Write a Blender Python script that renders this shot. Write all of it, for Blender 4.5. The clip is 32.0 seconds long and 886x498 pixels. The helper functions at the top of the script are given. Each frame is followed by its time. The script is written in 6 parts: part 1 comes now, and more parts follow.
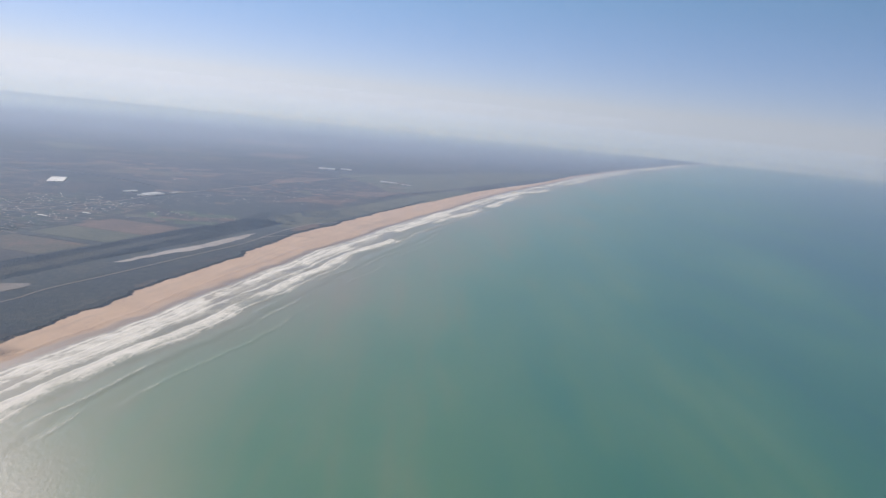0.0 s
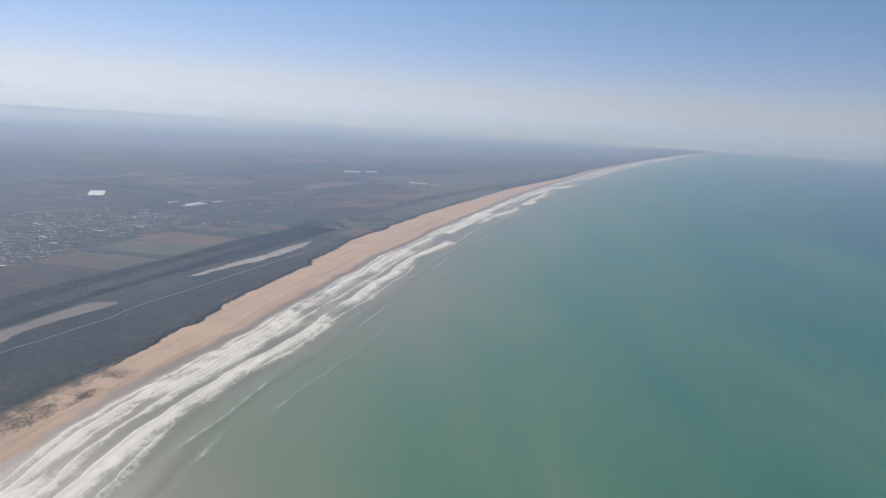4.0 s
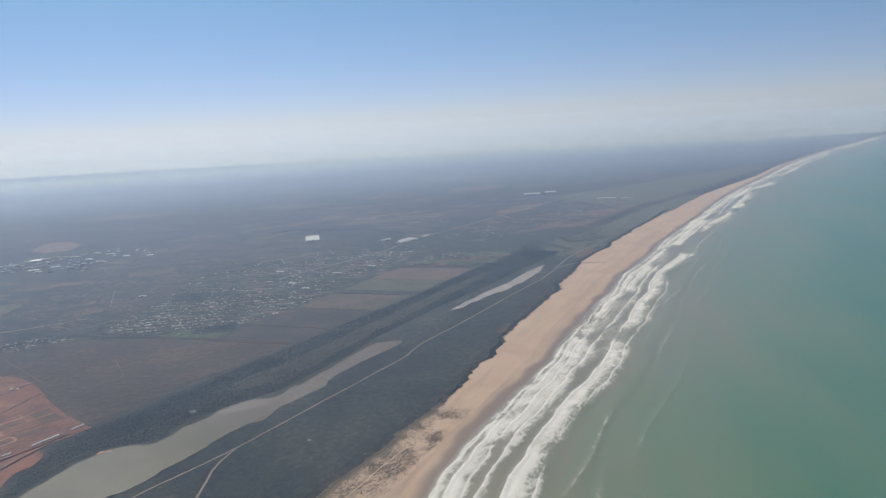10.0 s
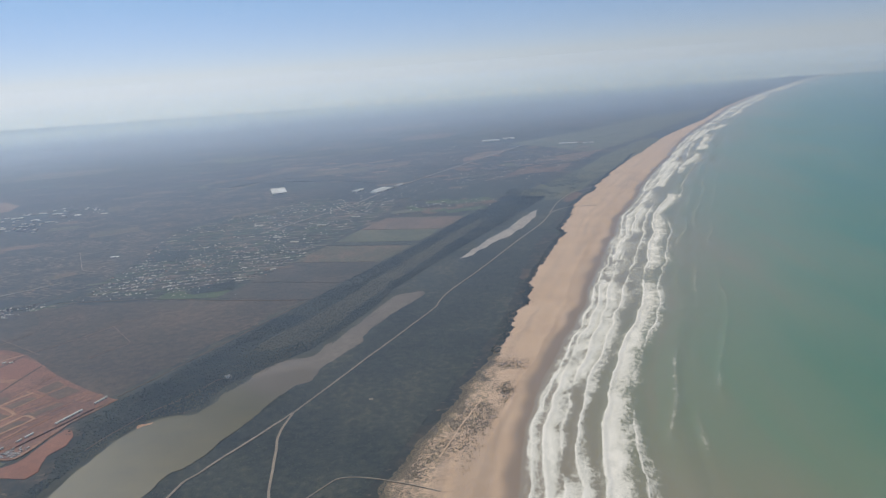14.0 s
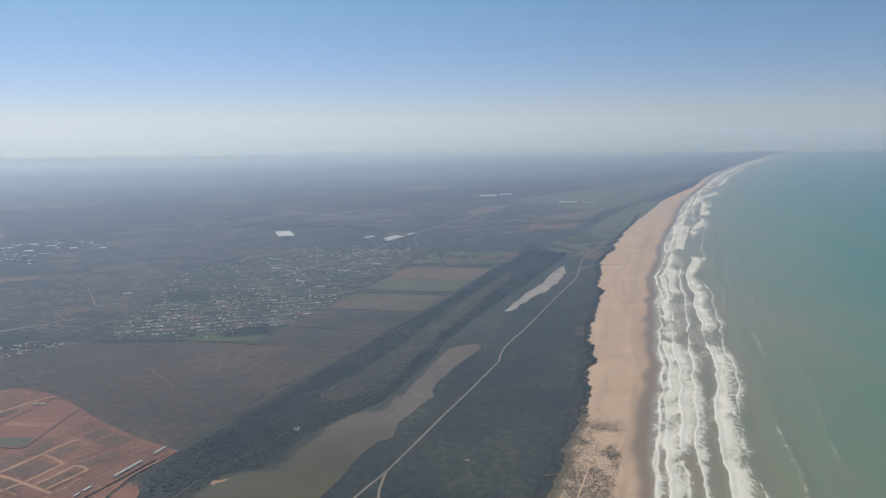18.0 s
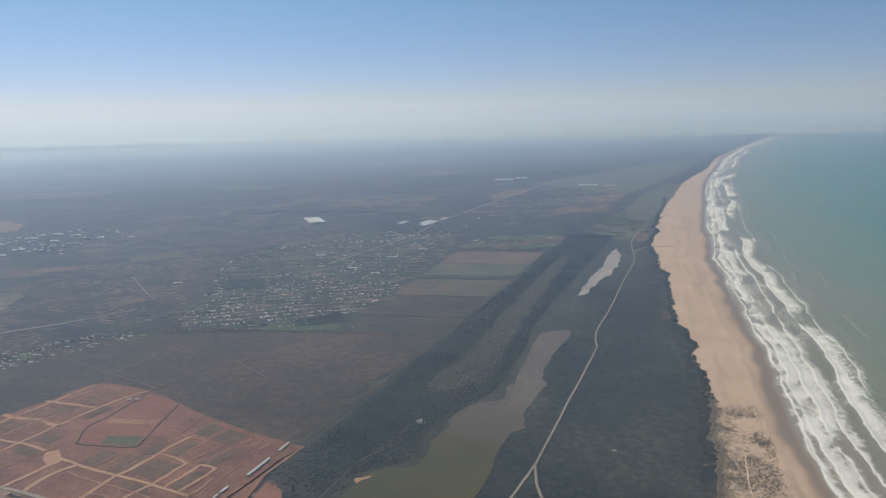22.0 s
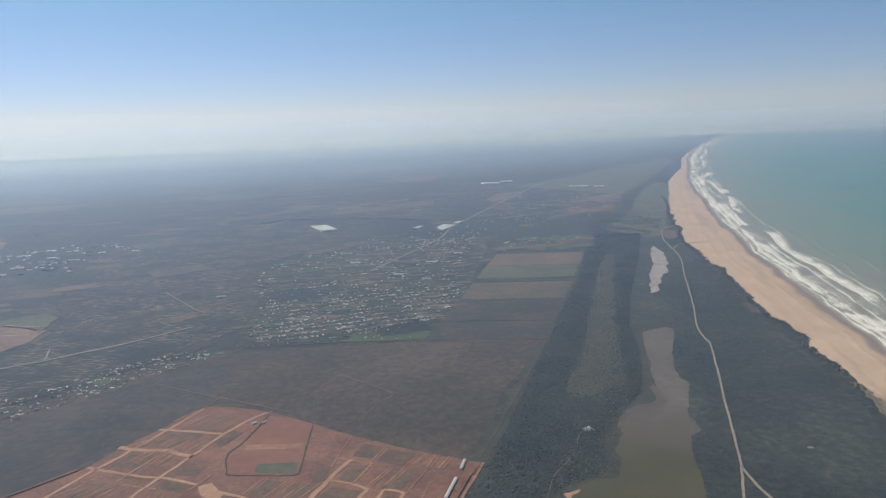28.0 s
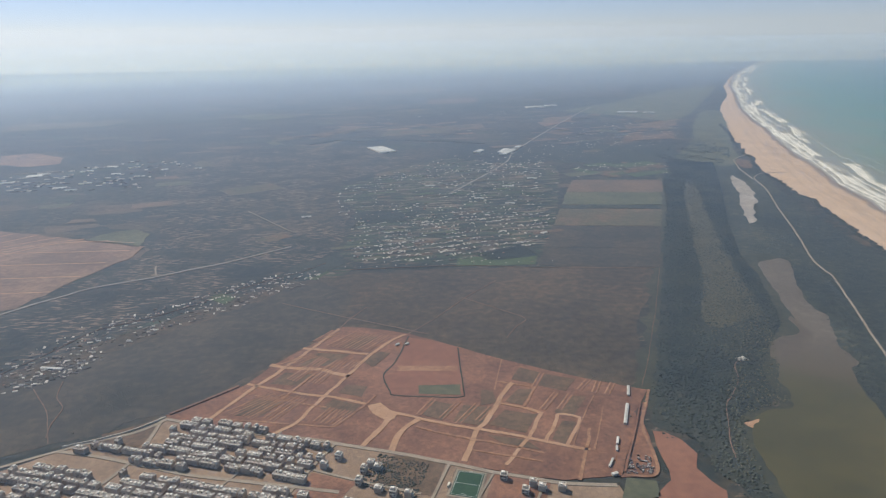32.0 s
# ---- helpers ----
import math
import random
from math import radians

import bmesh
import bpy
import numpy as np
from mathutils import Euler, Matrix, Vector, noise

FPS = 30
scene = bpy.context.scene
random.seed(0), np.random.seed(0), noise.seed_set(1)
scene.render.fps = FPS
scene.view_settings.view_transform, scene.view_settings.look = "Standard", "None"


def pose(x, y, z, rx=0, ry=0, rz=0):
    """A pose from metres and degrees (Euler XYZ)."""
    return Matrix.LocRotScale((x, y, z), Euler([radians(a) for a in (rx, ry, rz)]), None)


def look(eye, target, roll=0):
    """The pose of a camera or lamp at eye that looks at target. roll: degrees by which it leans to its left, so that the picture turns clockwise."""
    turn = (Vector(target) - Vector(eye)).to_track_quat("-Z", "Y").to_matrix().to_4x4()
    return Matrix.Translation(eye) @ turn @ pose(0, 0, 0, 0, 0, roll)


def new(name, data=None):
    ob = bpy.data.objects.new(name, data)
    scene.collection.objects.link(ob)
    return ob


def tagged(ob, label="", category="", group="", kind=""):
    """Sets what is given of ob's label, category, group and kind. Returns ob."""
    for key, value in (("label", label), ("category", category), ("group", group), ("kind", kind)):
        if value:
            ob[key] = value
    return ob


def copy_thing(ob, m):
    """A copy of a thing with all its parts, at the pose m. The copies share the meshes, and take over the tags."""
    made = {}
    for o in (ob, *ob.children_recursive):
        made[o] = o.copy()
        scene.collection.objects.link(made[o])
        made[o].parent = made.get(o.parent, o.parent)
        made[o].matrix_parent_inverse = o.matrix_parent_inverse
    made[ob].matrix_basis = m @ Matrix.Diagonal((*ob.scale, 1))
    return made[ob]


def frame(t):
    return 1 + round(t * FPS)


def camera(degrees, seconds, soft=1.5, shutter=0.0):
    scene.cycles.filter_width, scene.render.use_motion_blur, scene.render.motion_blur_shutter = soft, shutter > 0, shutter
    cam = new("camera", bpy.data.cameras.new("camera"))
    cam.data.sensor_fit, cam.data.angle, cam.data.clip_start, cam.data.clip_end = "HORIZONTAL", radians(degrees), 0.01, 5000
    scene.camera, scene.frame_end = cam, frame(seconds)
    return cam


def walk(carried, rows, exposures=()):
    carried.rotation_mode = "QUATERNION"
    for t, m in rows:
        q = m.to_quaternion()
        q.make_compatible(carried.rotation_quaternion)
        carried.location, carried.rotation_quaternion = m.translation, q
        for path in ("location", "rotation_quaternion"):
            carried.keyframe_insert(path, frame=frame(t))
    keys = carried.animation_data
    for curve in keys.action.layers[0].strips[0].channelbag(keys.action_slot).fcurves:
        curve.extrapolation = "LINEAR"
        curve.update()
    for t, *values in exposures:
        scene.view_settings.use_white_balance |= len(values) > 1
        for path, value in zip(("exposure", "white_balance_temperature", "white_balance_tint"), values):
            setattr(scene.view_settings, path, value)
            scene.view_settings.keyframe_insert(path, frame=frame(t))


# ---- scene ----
cam = camera(65.5, 32.0, soft=1.2)
PATH = [
    (0, (-4.3, -8.5, 213.4), (-1.21, 89.31, 192.82), 5.91),
    (0.5, (-15.8, -7.5, 213.1), (-12.64, 90.41, 193.00), 5.83),
    (1, (-27.2, -6.3, 212.7), (-23.89, 91.51, 192.16), 5.70),
    (1.5, (-38.7, -5.1, 212.4), (-35.75, 92.69, 191.70), 5.19),
    (2, (-50.2, -3.8, 212.0), (-47.44, 94.10, 191.81), 5.02),
    (2.5, (-61.6, -2.4, 211.5), (-58.02, 95.97, 193.85), 5.40),
    (3, (-73.1, -1.0, 211.1), (-69.61, 97.03, 191.66), 4.17),
    (3.5, (-84.5, 0.5, 210.6), (-80.93, 98.22, 189.68), 3.80),
    (5.5, (-130.2, 7.4, 208.4), (-125.87, 105.34, 188.66), 3.77),
    (6, (-141.6, 9.2, 207.9), (-136.88, 107.32, 189.19), 3.37),
    (6.5, (-152.9, 11.2, 207.2), (-147.97, 109.06, 187.24), 2.99),
    (7, (-164.3, 13.2, 206.6), (-159.32, 110.05, 182.21), 3.19),
    (7.5, (-175.7, 15.2, 206.0), (-170.41, 111.41, 179.25), 3.94),
    (8, (-187.0, 17.3, 205.3), (-183.31, 112.88, 176.13), 0.48),
    (8.5, (-198.4, 19.5, 204.6), (-208.04, 115.67, 178.93), -6.17),
    (9, (-209.7, 21.7, 203.9), (-222.06, 118.27, 181.05), -2.32),
    (9.5, (-221.0, 24.0, 203.2), (-237.83, 120.71, 184.11), -2.58),
    (10, (-232.3, 26.3, 202.5), (-248.38, 123.40, 184.82), -3.50),
    (10.5, (-243.6, 28.6, 201.8), (-256.69, 126.30, 184.96), -2.14),
    (11, (-254.8, 31.0, 201.1), (-268.14, 128.98, 186.18), -3.24),
    (11.5, (-266.1, 33.5, 200.3), (-275.44, 132.20, 187.19), -2.95),
    (12, (-277.3, 36.0, 199.6), (-286.16, 134.75, 186.59), -2.35),
    (12.5, (-288.5, 38.5, 198.8), (-293.73, 136.31, 178.64), -0.87),
    (13, (-299.7, 41.1, 198.0), (-305.59, 137.25, 171.17), -3.55),
    (13.5, (-310.9, 43.6, 197.3), (-317.45, 139.63, 170.20), -5.52),
    (14, (-322.0, 46.3, 196.5), (-328.12, 142.90, 171.38), -4.18),
    (14.5, (-333.1, 48.9, 195.8), (-338.37, 146.09, 172.85), -3.70),
    (16.5, (-377.4, 59.8, 192.7), (-378.96, 156.84, 168.61), -1.26),
    (17, (-388.5, 62.5, 191.9), (-390.04, 160.02, 169.81), -0.98),
    (17.5, (-399.5, 65.3, 191.2), (-400.30, 163.46, 172.13), -0.90),
    (18, (-410.4, 68.1, 190.4), (-410.57, 166.53, 172.74), -0.62),
    (18.5, (-421.4, 70.9, 189.7), (-420.98, 169.48, 172.90), -0.47),
    (19, (-432.3, 73.7, 189.0), (-431.23, 172.37, 172.75), -0.43),
    (19.5, (-443.2, 76.5, 188.3), (-441.98, 175.14, 171.91), -1.02),
    (20, (-454.0, 79.4, 187.5), (-452.82, 178.08, 171.38), -1.45),
    (20.5, (-464.9, 82.2, 186.9), (-463.60, 181.06, 171.90), -1.26),
    (21, (-475.7, 85.1, 186.2), (-474.01, 184.14, 172.47), -1.20),
    (21.5, (-486.5, 87.9, 185.5), (-483.94, 187.06, 172.84), -0.79),
    (22, (-497.2, 90.7, 184.9), (-495.13, 188.73, 165.28), -1.11),
    (22.5, (-507.9, 93.5, 184.2), (-498.21, 190.08, 160.17), -1.69),
    (23, (-518.6, 96.4, 183.6), (-510.82, 191.67, 154.23), -3.78),
    (23.5, (-529.3, 99.2, 183.0), (-522.79, 194.46, 153.29), -4.08),
    (24, (-539.9, 102.0, 182.4), (-532.82, 197.97, 155.22), -4.16),
    (24.5, (-550.5, 104.8, 181.9), (-542.36, 201.21, 156.63), -3.91),
    (25, (-561.1, 107.6, 181.3), (-551.94, 204.57, 158.64), -3.05),
    (25.5, (-571.6, 110.3, 180.8), (-562.60, 207.50, 159.07), -3.02),
    (27.5, (-613.3, 121.1, 179.0), (-602.64, 218.67, 159.83), -2.39),
    (28, (-623.7, 123.8, 178.6), (-612.86, 221.42, 159.81), -2.04),
    (28.5, (-634.0, 126.4, 178.3), (-622.30, 223.93, 159.56), -2.60),
    (29, (-644.3, 128.9, 178.0), (-632.00, 226.29, 158.93), -2.16),
    (29.5, (-654.5, 131.5, 177.7), (-642.30, 228.96, 158.91), -2.11),
    (30, (-664.7, 134.0, 177.4), (-653.36, 231.50, 158.30), -1.86),
    (30.5, (-674.8, 136.5, 177.2), (-664.12, 233.35, 154.71), -1.64),
    (31, (-684.9, 138.9, 177.0), (-673.64, 235.08, 152.06), -1.60),
    (31.5, (-695.0, 141.3, 176.9), (-682.48, 236.99, 150.68), -0.99),
    (32, (-705.0, 143.6, 176.8), (-695.93, 238.79, 147.53), -0.94),
]
walk(cam, [(t, look(eye, target, roll)) for t, eye, target, roll in PATH], [(0, 0.09, 5960, 19), (3, 0.06, 5930, 18), (6, 0.01, 5880, 16), (13, -0.02, 5900, 13), (19, -0.02, 5900, 12), (21, -0.04, 5900, 12), (23.1, 0.04, 5900, 12), (23.8, 0.24, 5900, 12), (25.5, 0.32, 5900, 12), (28, 0.12, 5950, 12), (31, 0.12, 6100, 12), (32, 0.22, 6050, 12)])

# ---- world, sun ----
HAZE = 0.00092  # scattering per metre in the low layer
SUN_AZ, SUN_EL = 40.0, 42.0  # degrees west of the line ahead, degrees up
world = bpy.data.worlds.new("world")
scene.world = world
world.use_nodes = True
wn = world.node_tree
sky = wn.nodes.new("ShaderNodeTexSky")
sky.sky_type, sky.sun_disc = "NISHITA", False
sky.sun_elevation, sky.sun_rotation = radians(SUN_EL), radians(-SUN_AZ)
sky.altitude, sky.air_density, sky.dust_density, sky.ozone_density = 1200.0, 1.0, 0.3, 4.0
way = wn.nodes.new("ShaderNodeTexCoord")
xyz = wn.nodes.new("ShaderNodeSeparateXYZ")
top = wn.nodes.new("ShaderNodeMath")  # below the horizon the hazy sky goes on
top.operation = "MAXIMUM"
top.inputs[1].default_value = 0.03
whole = wn.nodes.new("ShaderNodeCombineXYZ")
wn.links.new(way.outputs["Generated"], xyz.inputs[0])
climb = wn.nodes.new("ShaderNodeMath")  # the pale band lies low
climb.operation = "MULTIPLY_ADD"
climb.inputs[1].default_value, climb.inputs[2].default_value = 1.08, 0.012
wn.links.new(xyz.outputs[2], climb.inputs[0])
wn.links.new(climb.outputs[0], top.inputs[0])
for k in (0, 1):
    wn.links.new(xyz.outputs[k], whole.inputs[k])
wn.links.new(top.outputs[0], whole.inputs[2])
wn.links.new(whole.outputs[0], sky.inputs["Vector"])
tone = wn.nodes.new("ShaderNodeMix")  # clear blue above, rosy dust low over the horizon
tone.data_type = "RGBA"
tone.inputs[6].default_value, tone.inputs[7].default_value = (0.94, 1.15, 0.925, 1), (0.945, 0.862, 0.915, 1)
low_sky = wn.nodes.new("ShaderNodeMapRange")
low_sky.interpolation_type = "SMOOTHSTEP"
low_sky.inputs["From Min"].default_value, low_sky.inputs["From Max"].default_value = 0.30, 0.02
wn.links.new(xyz.outputs[2], low_sky.inputs[0])
wn.links.new(low_sky.outputs[0], tone.inputs[0])
dusty = wn.nodes.new("ShaderNodeMix")
dusty.data_type, dusty.blend_type = "RGBA", "MULTIPLY"
dusty.inputs[0].default_value = 1.0
wn.links.new(tone.outputs[2], dusty.inputs[7])
wn.links.new(sky.outputs[0], dusty.inputs[6])
wn.links.new(dusty.outputs[2], wn.nodes["Background"].inputs["Color"])
wn.nodes["Background"].inputs["Strength"].default_value = 0.08
to_sun = Vector((-math.sin(radians(SUN_AZ)) * math.cos(radians(SUN_EL)), math.cos(radians(SUN_AZ)) * math.cos(radians(SUN_EL)), math.sin(radians(SUN_EL))))
sun = new("sun", bpy.data.lights.new("sun", "SUN"))
sun.data.energy, sun.data.angle, sun.data.color = 5.0, radians(0.5), (1.0, 0.93, 0.82)
sun.matrix_world = Matrix.Translation((0, 0, 900)) @ to_sun.to_track_quat("Z", "Y").to_matrix().to_4x4()

# ---- small tools ----


def value_noise(x, y, seed):
    xi, yi = np.floor(x).astype(np.int64), np.floor(y).astype(np.int64)
    fx, fy = x - xi, y - yi
    fx, fy = fx * fx * (3 - 2 * fx), fy * fy * (3 - 2 * fy)

    def corner(a, b):
        h = (a * 374761393 + b * 668265263 + seed * 982451653) & 0x7FFFFFFF
        h = ((h ^ (h >> 13)) * 1274126177) & 0x7FFFFFFF
        return ((h ^ (h >> 16)) & 0xFFFF) / 65535.0

    low = corner(xi, yi) * (1 - fx) + corner(xi + 1, yi) * fx
    high = corner(xi, yi + 1) * (1 - fx) + corner(xi + 1, yi + 1) * fx
    return low * (1 - fy) + high * fy


def fbm(x, y, size, seed=0, octaves=4):
    """Layered noise, 0 to 1, with its largest bumps about size metres across."""
    x, y = np.broadcast_arrays(np.asarray(x, float), np.asarray(y, float))
    total, weight, amp = 0.0, 0.0, 1.0
    for k in range(octaves):
        total = total + amp * value_noise(x / size * 2**k + 17.3 * k, y / size * 2**k + 5.7 * k, seed + k)
        weight, amp = weight + amp, amp * 0.5
    return total / weight


def smooth(x, a, b):
    t = np.clip((np.asarray(x, float) - a) / (b - a), 0, 1)
    return t * t * (3 - 2 * t)


def curve_through(pts, step, closed=False):
    """Catmull-Rom points about step metres apart."""
    p = np.asarray(pts, float)
    n = len(p)
    out = []
    for i in range(n if closed else n - 1):
        a, b, c, d = (p[(i + k) % n] if closed else p[min(max(i + k, 0), n - 1)] for k in (-1, 0, 1, 2))
        m = max(2, int(np.linalg.norm(c - b) / step))
        t = (np.arange(m) / m)[:, None]
        out.append(0.5 * (2 * b + (c - a) * t + (2 * a - 5 * b + 4 * c - d) * t**2 + (3 * b - a - 3 * c + d) * t**3))
    if not closed:
        out.append(p[-1:])
    return np.concatenate(out)


def inside(poly, x, y):
    poly = np.asarray(poly, float)
    hit = np.zeros(np.shape(x), bool)
    for (x0, y0), (x1, y1) in zip(poly, np.roll(poly, -1, 0)):
        cross = (y0 > y) != (y1 > y)
        hit ^= cross & (x < (x1 - x0) * (y - y0) / (y1 - y0 + 1e-12) + x0)
    return hit


def even_mesh(name, verts, faces, mat=None, shade=False):
    """A mesh from arrays; all faces have the same number of corners."""
    me = bpy.data.meshes.new(name)
    verts, faces = np.ascontiguousarray(verts, np.float32), np.ascontiguousarray(faces, np.int32)
    k = faces.shape[1]
    me.vertices.add(len(verts))
    me.vertices.foreach_set("co", verts.ravel())
    me.loops.add(faces.size)
    me.loops.foreach_set("vertex_index", faces.ravel())
    me.polygons.add(len(faces))
    me.polygons.foreach_set("loop_start", np.arange(0, faces.size, k, dtype=np.int32))
    me.update(calc_edges=True)
    me.validate()
    me.polygons.foreach_set("use_smooth", np.full(len(me.polygons), shade))
    if mat:
        me.materials.append(mat)
    return me


def grid_mesh(name, x, y, z, mat, shade=True, **values):
    """A sheet from 2D arrays, with named values at its corners."""
    r, c = x.shape
    i = np.arange(r * c).reshape(r, c)
    faces = np.stack([i[:-1, :-1], i[:-1, 1:], i[1:, 1:], i[1:, :-1]], -1).reshape(-1, 4)
    me = even_mesh(name, np.stack([x, y, z], -1).reshape(-1, 3), faces, mat, shade)
    for key, v in values.items():
        me.attributes.new(key, "FLOAT", "POINT").data.foreach_set("value", np.ascontiguousarray(v, np.float32).ravel())
    return me


def outline(pts, step=4.0, rough=0.0, seed=0, straight=False):
    if straight:
        q = np.asarray(pts, float)
        p = np.concatenate([a + (b - a) * (np.arange(m) / m)[:, None] for a, b in zip(q, np.roll(q, -1, 0)) for m in [max(1, int(np.linalg.norm(b - a) / step))]])
    else:
        p = curve_through(pts, step, closed=True)
    if rough:
        p = p + rough * np.stack([fbm(p[:, 0], p[:, 1], 14, seed) - 0.5, fbm(p[:, 0], p[:, 1], 14, seed + 50) - 0.5], 1) * 2
    return p


def patch(name, pts, z, mat, step=4.0, rough=1.0, seed=0, label="", corners=False, straight=False, kind="structure", category=""):
    """A flat piece of ground, a low slab with an uneven rim."""
    p = np.asarray(pts, float) if corners else outline(pts, step, rough, seed, straight)
    n = len(p)
    me = bpy.data.meshes.new(name)
    verts = [(x, y, z) for x, y in p] + [(x, y, 0.8) for x, y in p]
    me.from_pydata(verts, [], [list(range(n))] + [[i, n + i, n + (i + 1) % n, (i + 1) % n] for i in range(n)])
    me.materials.append(mat)
    return tagged(new(name, me), label, category, kind=kind)


def ribbon(name, pts, width, z, mat, rough=0.3, seed=0, label="", step=3.0, category="road"):
    """A road or strip along a line."""
    p = curve_through(pts, step)
    d = np.gradient(p, axis=0)
    side = np.stack([-d[:, 1], d[:, 0]], 1) / np.linalg.norm(d, axis=1, keepdims=True)
    wob = (fbm(p[:, 0], p[:, 1], 12, seed + 9) - 0.5) * rough * width * 2
    half = width / 2 * (1 + rough * (fbm(p[:, 0], p[:, 1], 6, seed) - 0.5) * 1.6)
    half2 = width / 2 * (1 + rough * (fbm(p[:, 0], p[:, 1], 5, seed + 3) - 0.5) * 1.6)
    a, b = p + side * (half + wob)[:, None], p - side * (half2 - wob)[:, None]
    low = np.full(len(p), 0.8)
    x = np.stack([a[:, 0], a[:, 0], b[:, 0], b[:, 0]], 1)
    y = np.stack([a[:, 1], a[:, 1], b[:, 1], b[:, 1]], 1)
    zz = np.stack([low, low * 0 + z, low * 0 + z, low], 1)
    return tagged(new(name, grid_mesh(name, x, y, zz, mat, False)), label, category, kind="structure")


def ico(level):
    bm = bmesh.new()
    bmesh.ops.create_icosphere(bm, subdivisions=level, radius=1.0)
    v = np.array([p.co[:] for p in bm.verts])
    f = np.array([[p.index for p in q.verts] for q in bm.faces if min(p.co.z for p in q.verts) > -0.99])  # open below, where it stands in the ground
    bm.free()
    return v, f


ICO1, ICO2 = ico(1), ico(2)


def clumps(name, x, y, z, size, mat, level=1, squash=0.75, uneven=0.35, label="", category="", seed=0, kind="stuff"):
    """Many small lumpy crowns in one mesh."""
    r = np.random.default_rng(seed)
    bv, bf = ICO1 if level == 1 else ICO2
    n, m = len(x), len(bv)
    ang = r.uniform(0, 6.283, n)
    c, s = np.cos(ang)[:, None], np.sin(ang)[:, None]
    lump = 1 + uneven * (r.random((n, m)) - 0.5) * 2
    sx, sy = size * r.uniform(0.75, 1.25, n), size * r.uniform(0.75, 1.25, n)
    sz = size * squash * r.uniform(0.7, 1.35, n)
    px, py, pz = bv[:, 0] * lump * sx[:, None], bv[:, 1] * lump * sy[:, None], bv[:, 2] * lump * sz[:, None]
    v = np.stack([px * c - py * s + np.asarray(x)[:, None], px * s + py * c + np.asarray(y)[:, None], pz + (np.asarray(z) + sz * 0.35)[:, None]], -1)
    f = (bf[None] + (np.arange(n) * m)[:, None, None]).reshape(-1, 3)
    return tagged(new(name, even_mesh(name, v.reshape(-1, 3), f, mat, True)), label, category, kind=kind)


def scatter(poly, count, seed, dense=None):
    """Random places within an outline; dense gives the chance at each."""
    r = np.random.default_rng(seed)
    p = np.asarray(poly, float)
    lo, hi = p.min(0), p.max(0)
    q = r.uniform(lo, hi, (count * 6, 2))
    keep = inside(p, q[:, 0], q[:, 1])
    if dense is not None:
        keep &= r.random(len(q)) < dense(q[:, 0], q[:, 1])
    q = q[keep][:count]
    return q[:, 0], q[:, 1]


def box_mesh(name, sx, sy, sz, mat, x=0.0, y=0.0, z=0.0, bevel=0.0):
    """A block that stands at z with its middle over x, y."""
    bm = bmesh.new()
    bmesh.ops.create_cube(bm, size=1.0, matrix=Matrix.Translation((x, y, z + sz / 2)) @ Matrix.Diagonal((sx, sy, sz, 1)))
    if bevel:
        bmesh.ops.bevel(bm, geom=list(bm.edges), offset=bevel, segments=1, affect="EDGES")
    me = bpy.data.meshes.new(name)
    bm.to_mesh(me)
    bm.free()
    me.materials.append(mat)
    return me


def join_boxes(name, boxes, mat):
    """Several blocks (sx, sy, sz, x, y, z) as one mesh."""
    bm = bmesh.new()
    for sx, sy, sz, x, y, z in boxes:
        bmesh.ops.create_cube(bm, size=1.0, matrix=Matrix.Translation((x, y, z + sz / 2)) @ Matrix.Diagonal((sx, sy, sz, 1)))
    me = bpy.data.meshes.new(name)
    bm.to_mesh(me)
    bm.free()
    me.materials.append(mat)
    return me


def ring_mesh(name, sx, sy, h, t, mat, x=0.0, y=0.0, z=0.0):
    """A low wall round a flat roof, in one piece."""
    def loop(a, b, height):
        return [(x - a, y - b, height), (x + a, y - b, height), (x + a, y + b, height), (x - a, y + b, height)]
    v = loop(sx / 2, sy / 2, z) + loop(sx / 2, sy / 2, z + h) + loop(sx / 2 - t, sy / 2 - t, z + h) + loop(sx / 2 - t, sy / 2 - t, z)
    f = [(r * 4 + i, r * 4 + (i + 1) % 4, ((r + 1) % 4) * 4 + (i + 1) % 4, ((r + 1) % 4) * 4 + i) for r in range(4) for i in range(4)]
    me = bpy.data.meshes.new(name)
    me.from_pydata(v, [], f)
    me.materials.append(mat)
    return me


def gable_mesh(name, sx, sy, z, rise, mat, over=0.12):
    """A pitched roof with eaves, its ridge along x."""
    a, b, t = sx / 2 + over, sy / 2 + over, 0.1
    v = [(-a, -b, z), (a, -b, z), (a, 0, z + rise), (-a, 0, z + rise), (-a, b, z), (a, b, z)]
    v += [(x, y, h - t) for x, y, h in v]
    f = [(0, 1, 2, 3), (3, 2, 5, 4), (7, 6, 9, 8), (8, 9, 10, 11), (0, 6, 7, 1), (4, 5, 11, 10), (0, 3, 9, 6), (3, 4, 10, 9), (1, 7, 8, 2), (2, 8, 11, 5)]
    me = bpy.data.meshes.new(name)
    me.from_pydata(v, [], f)
    me.materials.append(mat)
    return me


def part(name, mesh, parent, label=""):
    ob = new(name, mesh)
    ob.parent = parent
    return tagged(ob, label)


